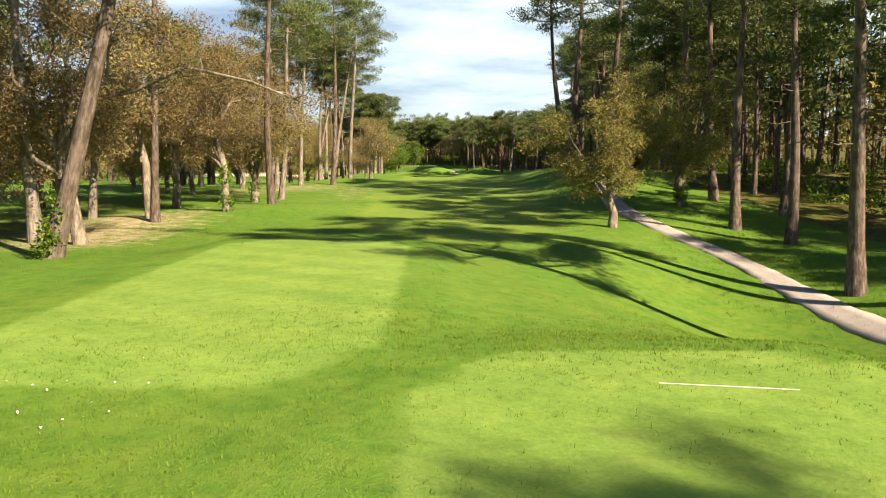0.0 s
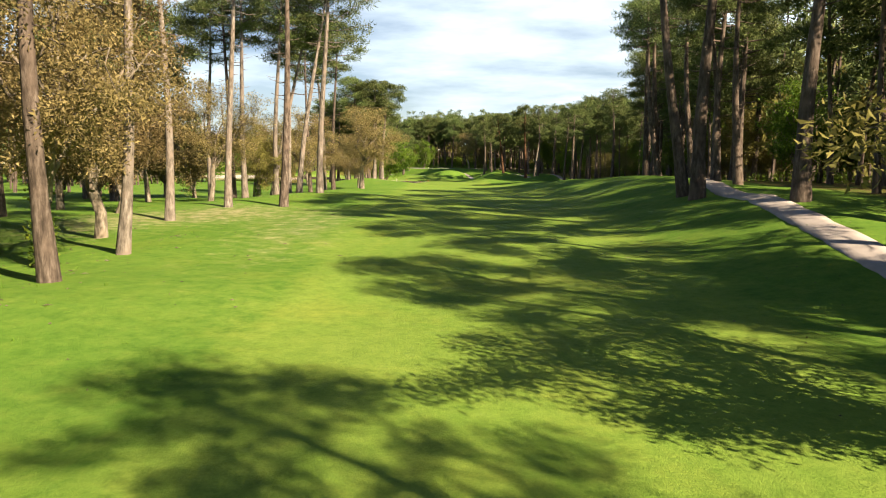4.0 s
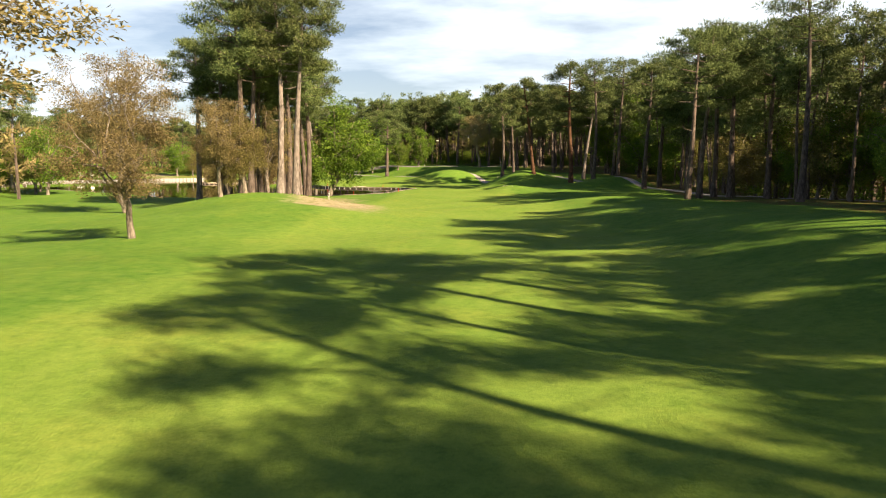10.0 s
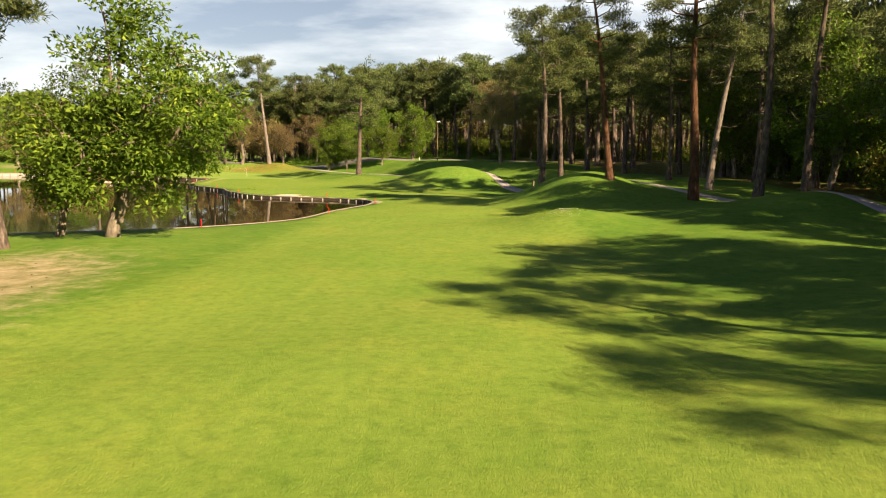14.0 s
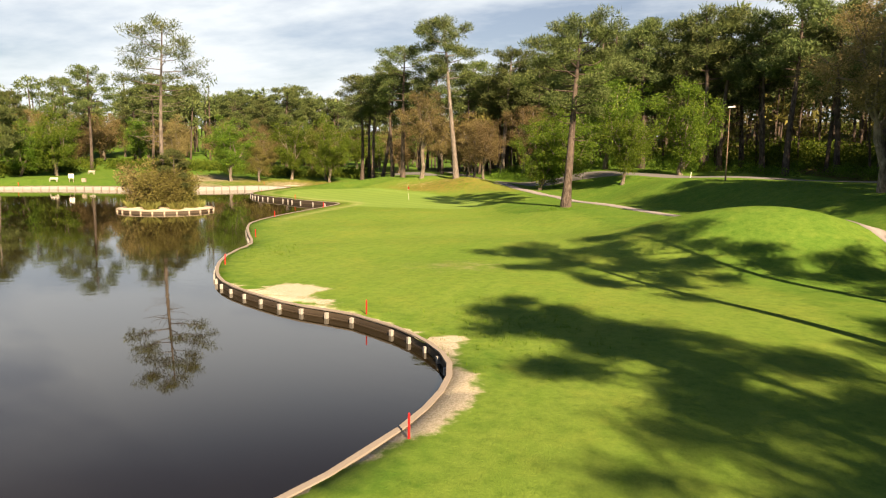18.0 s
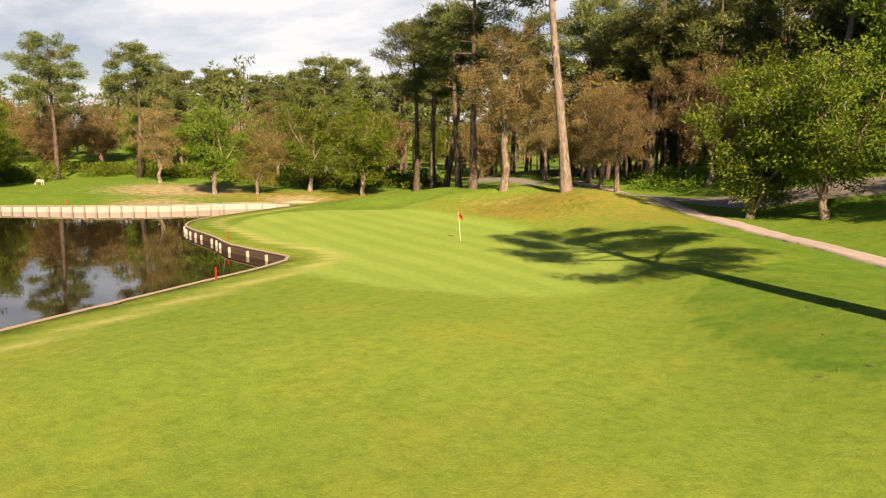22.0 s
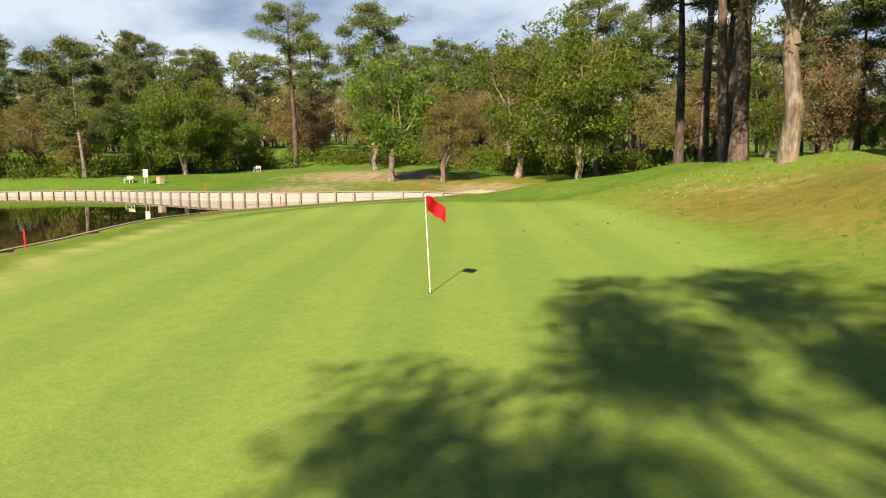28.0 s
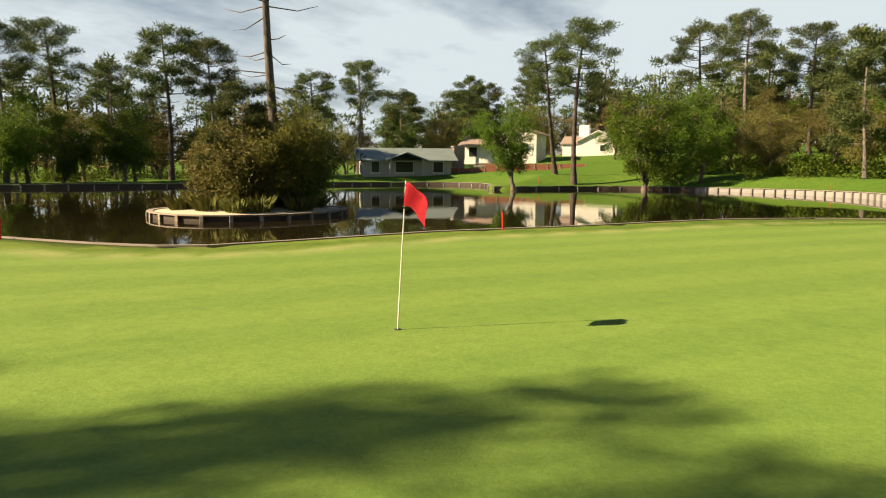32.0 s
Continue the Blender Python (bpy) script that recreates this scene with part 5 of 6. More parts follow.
for dx, dy, s, v in ((1.4, 0.4, 1.7, 0), (-1.8, -1.4, 1.9, 2), (0.2, -2.0, 1.6, 0), (2.0, 1.8, 1.2, 0), (-2.8, 0.8, 1.7, 1), (2.0, -0.8, 1.3, 0)):
    plant("shrub", ISLE[0] + dx, ISLE[1] + dy, s, variant=v, label="tangled island shrub in brown and olive", z=0.5)
for dx, dy, s in ((-1.6, 2.2, 1.5), (-0.2, 3.4, 1.15), (-3.2, 2.6, 1.15), (-2.4, 0.4, 1.4)):
    plant("willow", ISLE[0] + dx, ISLE[1] + dy, s, z=0.5)
plant("young_pine", ISLE[0] + 0.9, ISLE[1] + 1.0, 0.46, label="small bushy pine among the island shrubs", z=0.5)


# ---- paths ----
def strip(name, pts, width, mat, label, lift=0.03):
    """A ribbon laid on the ground along a rounded line."""
    n, line = len(pts), []
    for k in range(n - 1):
        a, b, c, d = (np.array(pts[min(max(k + j, 0), n - 1)], float) for j in (-1, 0, 1, 2))
        m = max(2, round(float(np.linalg.norm(c - b)) / 1.0))
        line += [0.5 * (2 * b + (c - a) * s + (2 * a - 5 * b + 4 * c - d) * s * s + (3 * b - 3 * c + d - a) * s**3) for s in np.arange(m) / m]
    line = np.array(line)
    way = np.gradient(line, axis=0)
    way /= np.linalg.norm(way, axis=1, keepdims=True)
    side = np.stack([-way[:, 1], way[:, 0]], -1)
    rng = np.random.default_rng(len(line))
    cols = []
    for s in (-0.5, -0.46, -0.2, 0.2, 0.46, 0.5):
        p = line + side * (width * s + (0.06 * rng.normal(size=(len(line), 1)) if abs(s) > 0.45 else 0))
        z = ground_z(p[:, 0], p[:, 1]) + (lift if abs(s) < 0.48 else -0.08)
        cols.append(np.concatenate([p, z[:, None]], 1))
    grid = np.stack(cols, 1)
    h, w = grid.shape[:2]
    idx = np.arange(h * w).reshape(h, w)
    faces = np.stack([idx[:-1, :-1], idx[:-1, 1:], idx[1:, 1:], idx[1:, :-1]], -1).reshape(-1, 4)
    return tagged(new(name, mesh_of(name, grid.reshape(-1, 3), faces.tolist(), mat, True)), label, "path", kind="structure")


strip("path", [(15.5, 66), (15.2, 80), (14.6, 94), (14.1, 104), (13.8, 111), (13.2, 117.5), (11.8, 124.5), (11.3, 131), (11.6, 138), (12.5, 147), (14.4, 160), (17, 175), (21.5, 192), (29, 212), (38, 235),
               (45, 258), (49, 280), (47, 300), (40, 330), (32, 360), (25, 376), (19, 388), (11.5, 398.5), (8, 412), (4, 426), (-3, 438), (-10, 446), (-15, 452), (-22, 461), (-28, 469), (-37, 481.5), (-49, 497), (-62, 514), (-76, 533)],
      1.85, GRAVEL, "pale gravel cart path winding along the hole", 0.09)
strip("road", [(-90, 532), (-62, 509), (-45, 500), (-22, 486.5), (-8, 480), (14, 474), (40, 469), (80, 462), (140, 455)], 3.6, ASPHALT, "grey lane behind the trees", 0.10)


# ---- golf furniture ----
def flagstick(x, y):
    z = gz(x, y)
    ob = empty("flagstick", pose(x, y, z, 0, -5.0, 0), "white golf flagstick with red flag standing in the hole", "flagstick")
    bm = bmesh.new()
    rod(bm, (0, 0, -0.1), (0, 0, 1.3), 0.012, 0.010, 10)
    rod(bm, (0, 0, 1.3), (0, 0, 2.13), 0.010, 0.008, 10)
    part("pole", bm, WHITE_PAINT, ob)
    bm = bmesh.new()
    for h in (2.08, 1.92, 1.76):
        rod(bm, (0, 0, h - 0.012), (0, 0, h + 0.012), 0.016, 0.016, 8)
    part("flag_rings", bm, BLACK, ob, "small black rings")
    bm = bmesh.new()
    rod(bm, (0, 0, 2.13), (0, 0, 2.15), 0.012, 0.006, 8)
    part("cap", bm, WHITE_PAINT, ob)
    # cloth blown to one side, sagging towards its free end
    bm = bmesh.new()
    nu, nv, rows = 12, 8, []
    for i in range(nu + 1):
        u = i / nu
        row = []
        for j in range(nv + 1):
            v = j / nv
            out = 0.015 + 0.45 * u * (1 - 0.08 * v)
            row.append(bm.verts.new((0.05 * out + 0.035 * math.sin(7 * u + 2 * v), 1.0 * out, 2.12 - 0.34 * v - 0.24 * u * u - 0.06 * u + 0.02 * math.sin(9 * u))))
        rows.append(row)
    for i in range(nu):
        for j in range(nv):
            bm.faces.new((rows[i][j], rows[i + 1][j], rows[i + 1][j + 1], rows[i][j + 1]))
    bmesh.ops.solidify(bm, geom=bm.faces[:], thickness=0.004)
    for f in bm.faces:
        f.smooth = True
    part("flag", bm, FLAG_RED, ob, "red cloth flag blown by the wind")
    return ob


def hole(x, y):
    z = gz(x, y)
    bm = bmesh.new()
    # no recess: a flat black disc paints the shade inside the cup
    rod(bm, (x, y, z + 0.001), (x, y, z + 0.006), 0.056, 0.056, 20)
    me = bpy.data.meshes.new("hole_shade")
    bm.to_mesh(me)
    bm.free()
    me.materials.append(BLACK)
    tagged(new("hole_shade", me), "flat black disc standing in for the shaded golf hole in the putting green", "hole")


flagstick(-57.8, 476.0)
hole(-57.8, 476.0)


def red_stake(x, y, lean=0.0):
    for _ in range(30):
        if float(shore_distance(np.array([x]), np.array([y]))[0][0]) < -0.4:
            break
        a = GRAD(x, y)
        x, y = x + 0.12 * math.cos(a), y + 0.12 * math.sin(a)
    ob = empty("hazard_stake", pose(x, y, gz(x, y), lean, lean * 0.5, 0), "red wooden hazard stake on the pond bank", "stake", "stakes round the pond")
    block("shaft", RED_PAINT, ob, (0, 0, 0.31), (0.05, 0.05, 0.78), bevel=0.04)
    block("top", RED_PAINT, ob, (0, 0, 0.715), (0.042, 0.042, 0.03), bevel=0.2)
    return ob


def GRAD(x, y):
    """Bearing in which the distance from the pond grows."""
    e = 0.3
    d = [float(shore_distance(np.array([x + a]), np.array([y + b]))[0][0]) for a, b in ((e, 0), (-e, 0), (0, e), (0, -e))]
    return math.atan2(d[3] - d[2], d[1] - d[0])


for k, (x, y) in enumerate(((-21.6, 401.2), (-38.0, 409.2), (-46.6, 422.8), (-57.0, 440.2), (-61.8, 455.1), (-74.1, 466.9), (-94.3, 480.4), (-15.0, 371.5), (-23.3, 357.2), (-12.6, 388.4),
                            (-104, 497.5), (-121, 480.5), (-141, 467.5), (-149.5, 447), (-140.5, 430))):
    red_stake(x, y, random.Random(k).uniform(-4, 4))


def marker_stake(x, y):
    ob = empty("marker_stake", pose(x, y, gz(x, y), 0, 4, 0), "white distance stake with black bands on bare ground", "stake")
    block("shaft", WHITE_PAINT, ob, (0, 0, 0.6), (0.09, 0.09, 1.4), bevel=0.04)
    for z in (0.45, 0.85, 1.2):
        block("band", BLACK, ob, (0, 0, z), (0.094, 0.094, 0.12), bevel=0.02)


marker_stake(-19.5, 311.6)


def street_lamp(x, y):
    ob = empty("street_lamp", pose(x, y, gz(x, y)), "tall brown-painted street lamp with pale head beside the lane", "street lamp")
    bm = bmesh.new()
    rod(bm, (0, 0, -0.3), (0, 0, 0.9), 0.10, 0.10, 12)
    rod(bm, (0, 0, 0.9), (0, 0, 9.2), 0.075, 0.045, 12)
    part("pole", bm, LAMP_BROWN, ob)
    head = block("head", WHITE_PAINT, ob, (0.18, 0, 9.28), (0.85, 0.36, 0.22), 0, -0.1, "pale lamp head", 0.15)
    block("lens", DARK_GLASS, head, (0, 0, -0.5), (0.8, 0.8, 0.25), bevel=0.1)


street_lamp(-9.6, 470.9)


def bench(x, y, turn):
    ob = empty("park_bench", pose(x, y, gz(x, y), 0, 0, turn), "pale wooden park bench on the far bank", "bench")
    for s in (-0.75, 0.75):
        block("leg", BENCH_GREY, ob, (s, 0.18, 0.21), (0.08, 0.08, 0.44))
        block("leg", BENCH_GREY, ob, (s, -0.2, 0.42), (0.08, 0.08, 0.86))
        block("armrest", BENCH_GREY, ob, (s, 0.0, 0.64), (0.07, 0.46, 0.05))
    for k in range(4):
        block("seat_slat", BENCH_GREY, ob, (0, 0.2 - 0.12 * k, 0.45), (1.75, 0.10, 0.035))
    for k in range(3):
        block("back_slat", BENCH_GREY, ob, (0, -0.235, 0.58 + 0.12 * k), (1.75, 0.03, 0.095))


def sign_board(x, y, turn):
    ob = empty("sign_board", pose(x, y, gz(x, y), 0, 0, turn), "white hole sign on two posts by the bench", "sign")
    for s in (-0.42, 0.42):
        block("post", WOOD_PALE, ob, (s, 0, 0.7), (0.08, 0.08, 1.6))
    panel = block("panel", WHITE_PAINT, ob, (0, 0.06, 1.3), (1.2, 0.05, 0.95), bevel=0.03)
    for k, (px, pz, w) in enumerate(((-0.1, 0.22, 0.55), (-0.1, 0.02, 0.4), (0.05, -0.2, 0.5))):
        block("bar", STEEL, panel, (px, 0.55, pz), (w, 0.2, 0.07), bevel=0.02)


def litter_box(x, y, turn):
    ob = empty("litter_box", pose(x, y, gz(x, y), 0, 0, turn), "small slatted wooden litter box", "bin")
    for k in range(5):
        block("slat", WOOD_PALE, ob, (-0.3 + 0.15 * k, 0.28, 0.42), (0.12, 0.04, 0.8))
        block("slat", WOOD_PALE, ob, (-0.3 + 0.15 * k, -0.28, 0.42), (0.12, 0.04, 0.8))
    for s in (-0.36, 0.36):
        block("side", WOOD_PALE, ob, (s, 0, 0.42), (0.04, 0.56, 0.8))
    block("lid", WOOD_PALE, ob, (0, 0, 0.85), (0.82, 0.66, 0.05))


sign_board(-136.5, 476.0, 200)
bench(-139.5, 474.2, 200)
litter_box(-134.5, 477.4, 205)
bench(-150.0, 492.0, 190)


def tee_line():
    bm = boxed((-1.2, -0.007, 0), (1.2, 0.007, 0.010))
    ob = empty("tee_line", pose(-0.4, 81.6, gz(-0.4, 81.6) + 0.01, 0, 0, -10), "thin white rope lying across the tee", "rope")
    part("rope", bm, WHITE_PAINT, ob)


tee_line()


# ---- houses ----
def gable_roof(bm, x0, x1, y0, y1, z0, rise, over, along="x", thick=0.18):
    """Two sloping slabs over a rectangle; the ridge runs along x or y."""
    for s in (-1, 1):
        if along == "x":
            ym = (y0 + y1) / 2
            ye = y1 + over if s > 0 else y0 - over
            q = [(x0 - over, ym, z0 + rise), (x1 + over, ym, z0 + rise), (x1 + over, ye, z0 - rise * over / (y1 - y0) * 2), (x0 - over, ye, z0 - rise * over / (y1 - y0) * 2)]
        else:
            xm = (x0 + x1) / 2
            xe = x1 + over if s > 0 else x0 - over
            q = [(xm, y0 - over, z0 + rise), (xm, y1 + over, z0 + rise), (xe, y1 + over, z0 - rise * over / (x1 - x0) * 2), (xe, y0 - over, z0 - rise * over / (x1 - x0) * 2)]
        top, low = [bm.verts.new((a, b, c + thick)) for a, b, c in q], [bm.verts.new(p) for p in q]
        bm.faces.new(top)
        bm.faces.new(low[::-1])
        for k in range(4):
            bm.faces.new((low[k], low[(k + 1) % 4], top[(k + 1) % 4], top[k]))
    bmesh.ops.recalc_face_normals(bm, faces=bm.faces)
    return bm


def gable_walls(bm, x0, x1, y0, y1, z1, rise, along):
    box(bm, (x0, y0, -1.5), (x1, y1, z1))
    for s in (0, 1):
        if along == "x":
            x = (x0, x1)[s]
            t = [(x, y0, z1), (x, y1, z1), (x, (y0 + y1) / 2, z1 + rise)]
            d = (0.2 if s == 0 else -0.2, 0, 0)
        else:
            y = (y0, y1)[s]
            t = [(x0, y, z1), (x1, y, z1), ((x0 + x1) / 2, y, z1 + rise)]
            d = (0, 0.2 if s == 0 else -0.2, 0)
        a, b = [bm.verts.new(p) for p in t], [bm.verts.new((p[0] + d[0], p[1] + d[1], p[2])) for p in t]
        bm.faces.new(a)
        bm.faces.new(b[::-1])
        for k in range(3):
            bm.faces.new((a[k], a[(k + 1) % 3], b[(k + 1) % 3], b[k]))
    bmesh.ops.recalc_face_normals(bm, faces=bm.faces)
    return bm


def opening(house, x, y, z, w, h, name="window", shutter=True, mat=None):
    """A window or door in a wall that faces local +y: frame, dark pane and sill."""
    ob = block(name, WHITE_PAINT, house, (x, y + 0.03, z), (w + 0.16, 0.08, h + 0.16), bevel=0.02)
    block("pane", mat or DARK_GLASS, ob, (0, 0.52, 0), (w / (w + 0.16), 0.3, h / (h + 0.16)), bevel=0.01)
    if name == "window":
        block("sill", RENDER_WHITE, ob, (0, 0.9, -0.52), (1.08, 1.6, 0.06), bevel=0.02)
    return ob


def green_house(x, y, z, turn):
    ob = empty("house", pose(x, y, z, 0, 0, turn), "low grey bungalow with wide green roof", "house")
    part("wall", gable_walls(bmesh.new(), -8, 8, -5, 5, 2.7, 1.9, "x"), RENDER_GREY, ob)
    part("roof", gable_roof(bmesh.new(), -8, 8, -5, 5, 2.7, 1.9, 1.1, "x"), ROOF_GREEN, ob, "wide green sheet roof")
    bm = gable_roof(bmesh.new(), -2.5, 3.5, 3, 8, 2.6, 1.1, 0.6, "y")
    part("porch_roof", bm, ROOF_GREEN, ob)
    for px in (-2.4, 3.4):
        block("porch_post", RENDER_GREY, ob, (px, 7.9, 1.2), (0.35, 0.35, 3.0))
    for px, w in ((-5.6, 1.8), (0.6, 3.2), (5.8, 1.4)):
        opening(ob, px, 5.0, 1.25, w, 1.9, "window")
    chimney = block("chimney", ROOF_TILE, ob, (-11.0, -3, 2.5), (2.2, 1.6, 5.2))
    block("cap", RENDER_GREY, chimney, (0, 0, 0.52), (1.15, 1.15, 0.05))


def white_house(x, y, z, turn):
    ob = empty("house", pose(x, y, z, 0, 0, turn), "white two-storey house with terracotta roof and carport", "house")
    part("wall", gable_walls(bmesh.new(), -8, -1.5, -5, 5, 5.0, 1.3, "y"), RENDER_WHITE, ob)
    part("roof", gable_roof(bmesh.new(), -8, -1.5, -5, 5, 5.0, 1.3, 0.8, "y"), ROOF_TILE, ob, "low terracotta tile roof")
    part("wing_wall", gable_walls(bmesh.new(), -1.5, 8.5, -4, 3, 2.6, 1.2, "x"), RENDER_WHITE, ob)
    part("wing_roof", gable_roof(bmesh.new(), -1.5, 8.5, -4, 4.4, 2.7, 1.2, 0.7, "x"), ROOF_TILE, ob)
    for px in (0.5, 4.0, 8.0):
        block("post", WHITE_PAINT, ob, (px, 4.4, 1.1), (0.28, 0.28, 3.2))
    block("balcony", RENDER_WHITE, ob, (-3.6, 5.5, 2.75), (4.4, 1.1, 0.18))
    for k in range(8):
        block("baluster", WHITE_PAINT, ob, (-5.6 + 0.57 * k, 6.0, 3.3), (0.06, 0.06, 1.0))
    block("handrail", WHITE_PAINT, ob, (-3.6, 6.0, 3.85), (4.4, 0.09, 0.08))
    opening(ob, -4.0, 5.0, 4.0, 1.8, 1.7, "window")
    opening(ob, -6.6, 5.0, 1.3, 1.0, 2.0, "door", mat=WHITE_PAINT)
    opening(ob, -3.4, 5.0, 1.2, 2.2, 2.0, "door", mat=WHITE_PAINT)
    for px in (1.0, 3.6, 6.4):
        opening(ob, px, 3.0, 1.15, 1.8, 2.0, "door", mat=WHITE_PAINT if px < 4 else None)


def white_gable(x, y, z, turn):
    ob = empty("house", pose(x, y, z, 0, 0, turn), "white gabled house with tall white chimney", "house")
    part("wall", gable_walls(bmesh.new(), -5, 4, -5, 5, 3.0, 2.2, "y"), RENDER_WHITE, ob)
    part("roof", gable_roof(bmesh.new(), -5, 4, -5, 5, 3.0, 2.2, 0.6, "y"), RENDER_WHITE, ob, "pale roof")
    part("side_wall", gable_walls(bmesh.new(), 2, 8, -3, 3.6, 2.5, 1.6, "x"), RENDER_WHITE, ob)
    part("side_roof", gable_roof(bmesh.new(), 2, 8, -3, 3.6, 2.5, 1.6, 0.4, "x"), ROOF_TILE, ob, "terracotta side roof")
    block("chimney", RENDER_WHITE, ob, (3.6, 0, 4.6), (2.4, 1.4, 4.4))
    opening(ob, -1.5, 5.0, 1.4, 1.2, 1.3, "window")
    opening(ob, 4.6, 3.6, 1.1, 1.0, 2.0, "door", mat=WHITE_PAINT)


def facing(x, y):
    return math.degrees(math.atan2(482 - y, -50 - x)) - 90


green_house(-152.5, 394.0, gz(-152.5, 394.0), facing(-152.5, 394) + 8)
white_house(-184.0, 396.0, 5.3, facing(-184, 396) - 14)
white_gable(-205.0, 408.5, 6.1, facing(-205, 408) - 10)


def terrace():
    ob = empty("terrace_wall", pose(-165.5, 410.5, 1.9, 0, 0, facing(-165, 410)), "stepped red-brown retaining walls with clipped hedges", "garden wall")
    for k, (y, z, lo, hi) in enumerate(((0.0, 0.15, -13, 13), (-2.6, 1.0, -13, 6))):
        n = int((hi - lo) / 2.2)
        for j in range(n):
            x = lo + (j + 0.5) * (hi - lo) / n
            block("panel", BRICK, ob, (x, y, z + 0.35), ((hi - lo) / n - 0.12, 0.22, 1.1), bevel=0.02)
            block("post", WOOD_PALE, ob, (lo + j * (hi - lo) / n, y + 0.08, z + 0.4), (0.16, 0.2, 1.25), bevel=0.03)
    for k in range(5):
        block("step", WOOD_PALE, ob, (9.5 - 0.9 * k, -0.8 - 0.9 * k, 0.25 + 0.42 * k), (2.6, 1.2, 0.3), bevel=0.03)


terrace()

# ---- small growth ----
def daisies(name, label, spots, seed, count):
    """Tiny white flower heads scattered round some spots (x, y, radius)."""
    rng = np.random.default_rng(seed)
    pick = rng.integers(0, len(spots), count)
    c = np.array(spots)[pick]
    xy = c[:, :2] + rng.normal(size=(count, 2)) * c[:, 2:3] * 0.6
    z = ground_z(xy[:, 0], xy[:, 1]) + 0.06
    r = 0.014 + 0.012 * rng.random(count)
    a = np.arange(5) * 2 * math.pi / 5
    v = np.stack([xy[:, :1] + r[:, None] * np.cos(a), xy[:, 1:] + r[:, None] * np.sin(a), z[:, None] + 0.012 * rng.normal(size=(count, 5))], -1).reshape(-1, 3)
    f = [tuple(k) for k in np.arange(count * 5).reshape(-1, 5).tolist()]
    return tagged(new(name, mesh_of(name, v, f, WHITE_PAINT)), label, "flowers", kind="stuff")


daisies("daisy_flowers", "small white daisies in the rough grass", [(7.9, 357.5, 1.5), (8.3, 361, 1.1), (-67, 494, 3.0), (-14, 79, 3.0), (6, 80, 3.0)], 4, 500)


def tufts(name, label, areas, seed, mat, length):
    """Tufts of longer blades; areas are (x, y, spread x, spread y, count)."""
    rng = np.random.default_rng(seed)
    base = np.concatenate([np.stack([x + rx * rng.normal(size=n), y + ry * rng.normal(size=n)], -1) for x, y, rx, ry, n in areas])
    sd = shore_distance(base[:, 0], base[:, 1])[0]
    base = base[sd < -0.1]
    base = np.repeat(base, 7, 0)
    n = len(base)
    base = base + rng.normal(size=(n, 2)) * 0.08
    z = ground_z(base[:, 0], base[:, 1]) - 0.02
    p = np.concatenate([base, z[:, None]], 1)
    a = rng.random(n) * 6.3
    side = np.stack([np.cos(a), np.sin(a), np.zeros(n)], -1) * 0.012
    way = np.stack([-np.sin(a) * 0.5, np.cos(a) * 0.5, np.ones(n)], -1) + rng.normal(size=(n, 3)) * 0.25
    tip = p + way * (length * (0.5 + 0.8 * rng.random((n, 1))))
    v = np.stack([p - side, p + side, tip], 1).reshape(-1, 3)
    return tagged(new(name, mesh_of(name, v, np.arange(n * 3).reshape(-1, 3).tolist(), mat)), label, "grass", kind="stuff")


GRASS_BLADE = foliage("grass_blades", (0.06, 0.15, 0.012), (0.11, 0.22, 0.018), (0.2, 0.29, 0.035), 0.35)
tufts("rough_grass", "longer grass tufts in the rough and under the trees", [
    (15, 112, 3.0, 9, 1500), (18, 130, 3.0, 10, 1200), (-28, 122, 5, 14, 700), (8.0, 368, 2.0, 5.0, 500), (-21, 310, 2.5, 3, 350), (13, 394, 3.5, 4.5, 350),
    (-66, 497, 7, 3.5, 500), (-14, 402, 2.5, 3.0, 250), (-40, 415, 3, 3, 200), (-26, 452.5, 1.5, 1.5, 160), (-55, 490, 1.2, 1.2, 140), (4, 455, 8, 5, 500), (-118, 485, 10, 3, 500), (-28, 492, 9, 5, 500)], 6, GRASS_BLADE, 0.16)
tufts("tee_rough_grass", "short uneven grass between the tees", [(-12, 74, 3.0, 5, 6000), (-4, 86, 5, 2.5, 2500), (4, 90, 4, 6, 2500)], 7, GRASS_BLADE, 0.06)


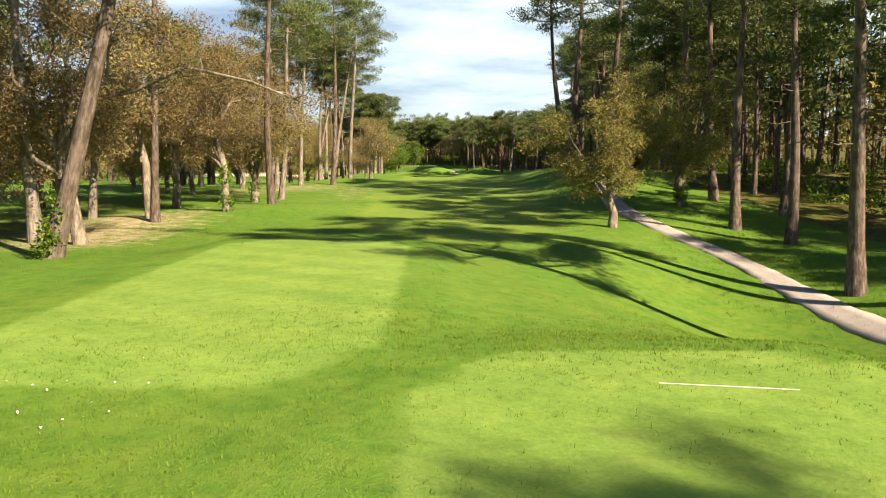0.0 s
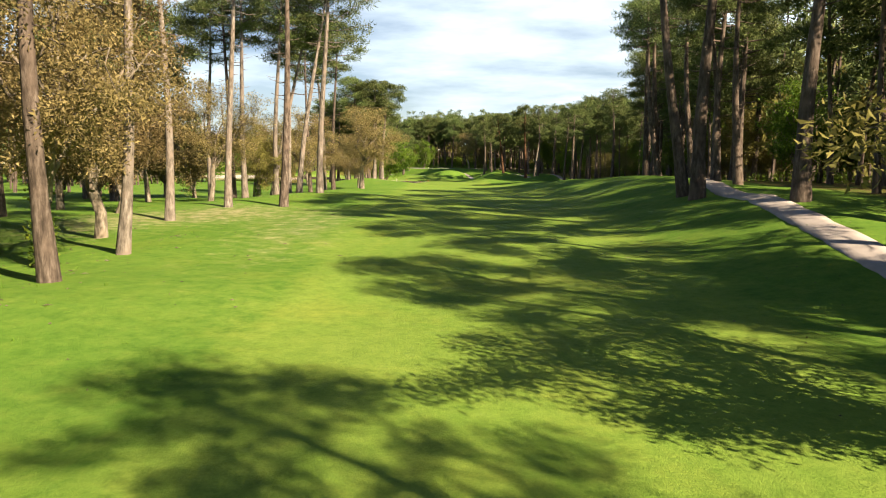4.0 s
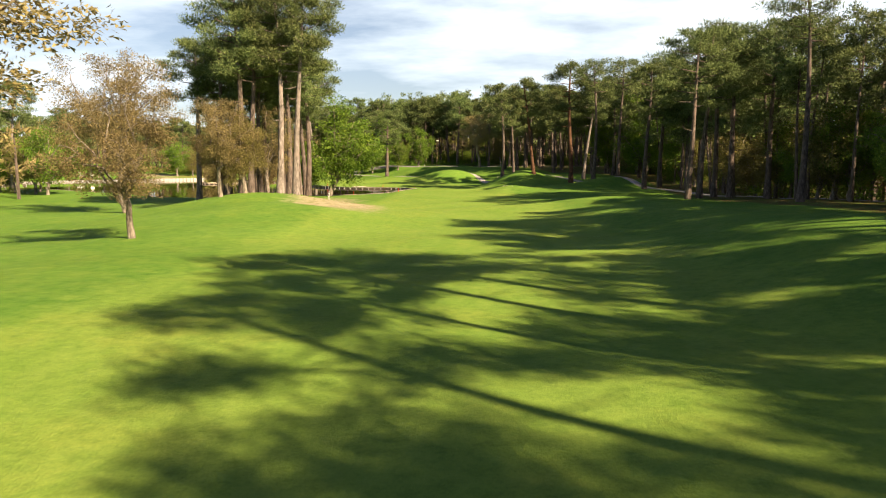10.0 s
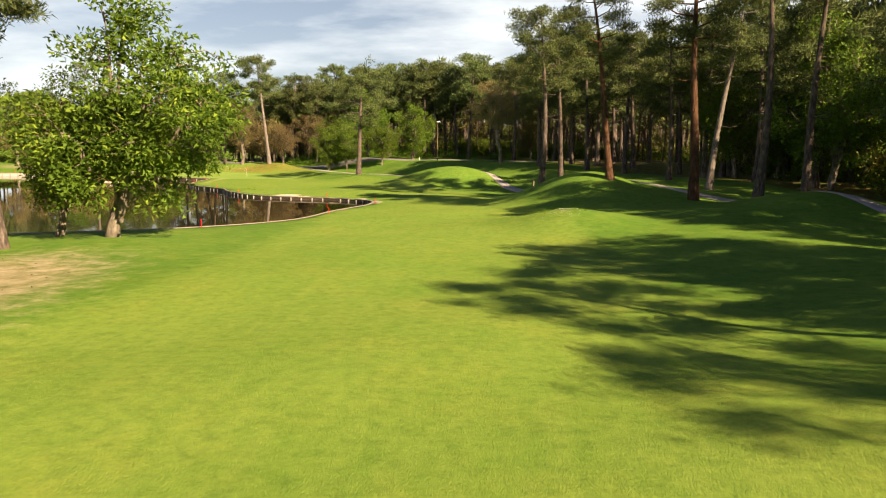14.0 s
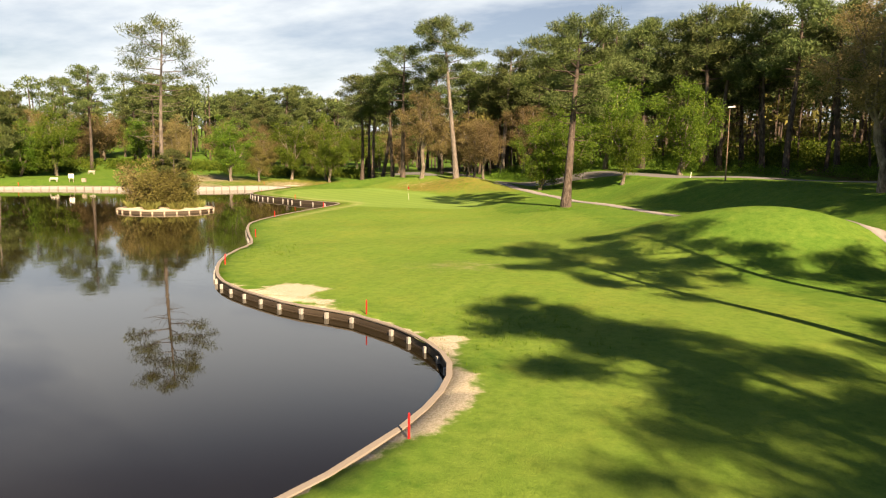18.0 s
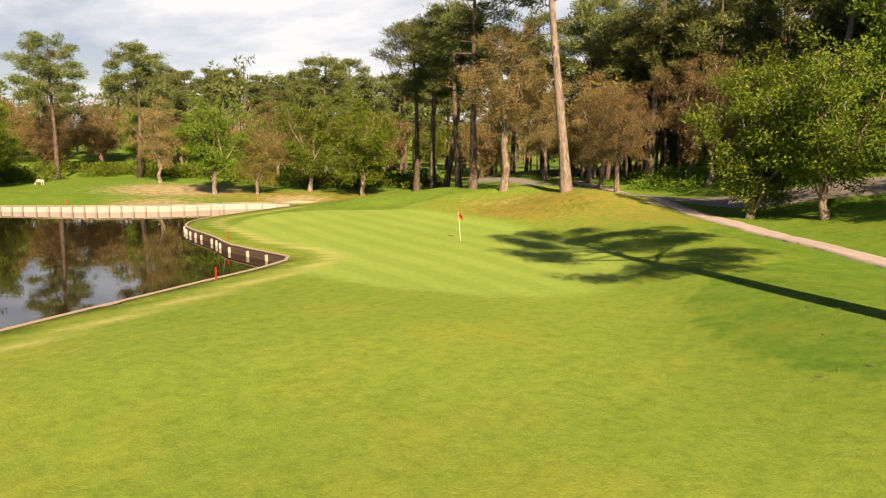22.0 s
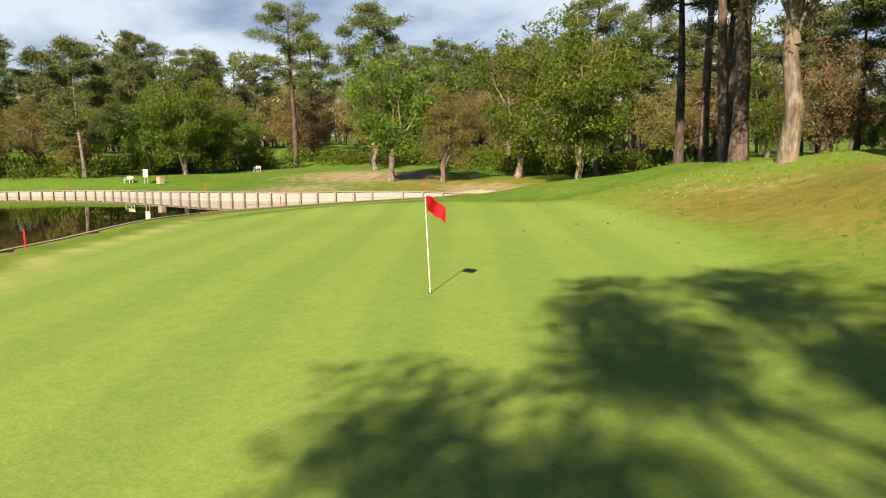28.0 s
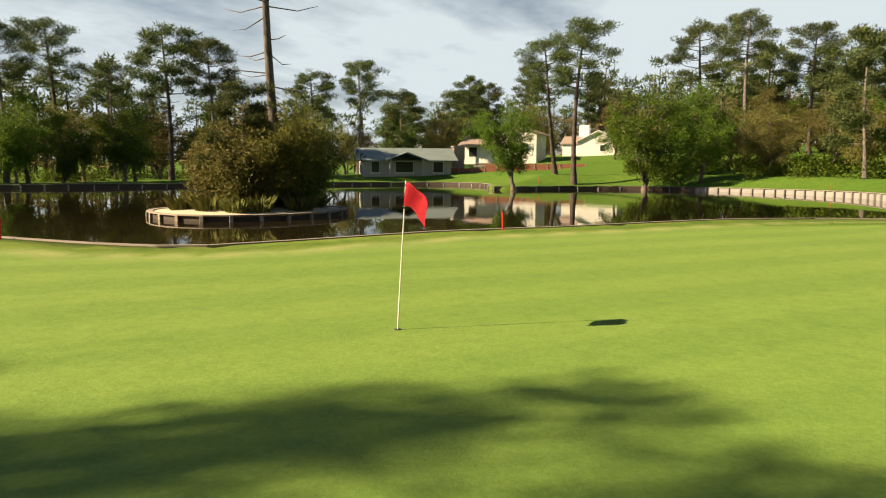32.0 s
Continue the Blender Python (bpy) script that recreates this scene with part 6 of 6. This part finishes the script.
def grass_stake(x, y, height, label, mat):
    ob = empty("grass_stake", pose(x, y, gz(x, y), 0, 3, 20), label, "stake")
    block("shaft", mat, ob, (0, 0, height / 2 - 0.1), (0.07, 0.07, height + 0.2), bevel=0.05)
    block("top", mat, ob, (0, 0, height + 0.02), (0.05, 0.05, 0.05), bevel=0.15)


grass_stake(-14.5, 477.5, 0.8, "short pale stake in the rough below the lane", WHITE_PAINT)
grass_stake(8.0, 395.5, 0.9, "short pale post beside the cart path", WOOD_PALE)
grass_stake(9.7, 397.9, 0.9, "short pale post beside the cart path", WOOD_PALE)


def fallen_litter(name, label, areas, seed):
    """Cones and twigs lying under the pines as small dark pieces."""
    rng = np.random.default_rng(seed)
    base = np.concatenate([np.stack([x + rx * rng.normal(size=n), y + ry * rng.normal(size=n)], -1) for x, y, rx, ry, n in areas])
    base = base[shore_distance(base[:, 0], base[:, 1])[0] < -0.3]
    n = len(base)
    p = np.concatenate([base, (ground_z(base[:, 0], base[:, 1]) + 0.02)[:, None]], 1)
    a = rng.random(n) * 6.3
    ln = 0.04 + 0.16 * rng.random(n) ** 3
    d = np.stack([np.cos(a), np.sin(a), np.zeros(n)], -1) * ln[:, None]
    w = np.stack([-np.sin(a), np.cos(a), np.zeros(n)], -1) * 0.025
    up = np.array([0, 0, 0.035])
    v = np.stack([p - d, p + w, p + d, p - w, p + up], 1).reshape(-1, 3)
    i = np.arange(n)[:, None, None] * 5
    f = (np.array([[0, 1, 4], [1, 2, 4], [2, 3, 4], [3, 0, 4]])[None] + i).reshape(-1, 3)
    return tagged(new(name, mesh_of(name, v, f.tolist(), PINE_BARK)), label, "litter", kind="stuff")


fallen_litter("pine_litter", "scattered pine cones and bark pieces under the trees", [
    (-26, 118, 5, 16, 260), (-24, 150, 5, 14, 220), (-24, 190, 5, 12, 200), (-25, 322, 4, 10, 220), (14, 150, 5, 20, 220), (-60, 492, 6, 4, 90), (-27, 455, 3, 3, 40), (13, 385, 5, 8, 90),
    (-20, 308, 3, 4, 80)], 12)
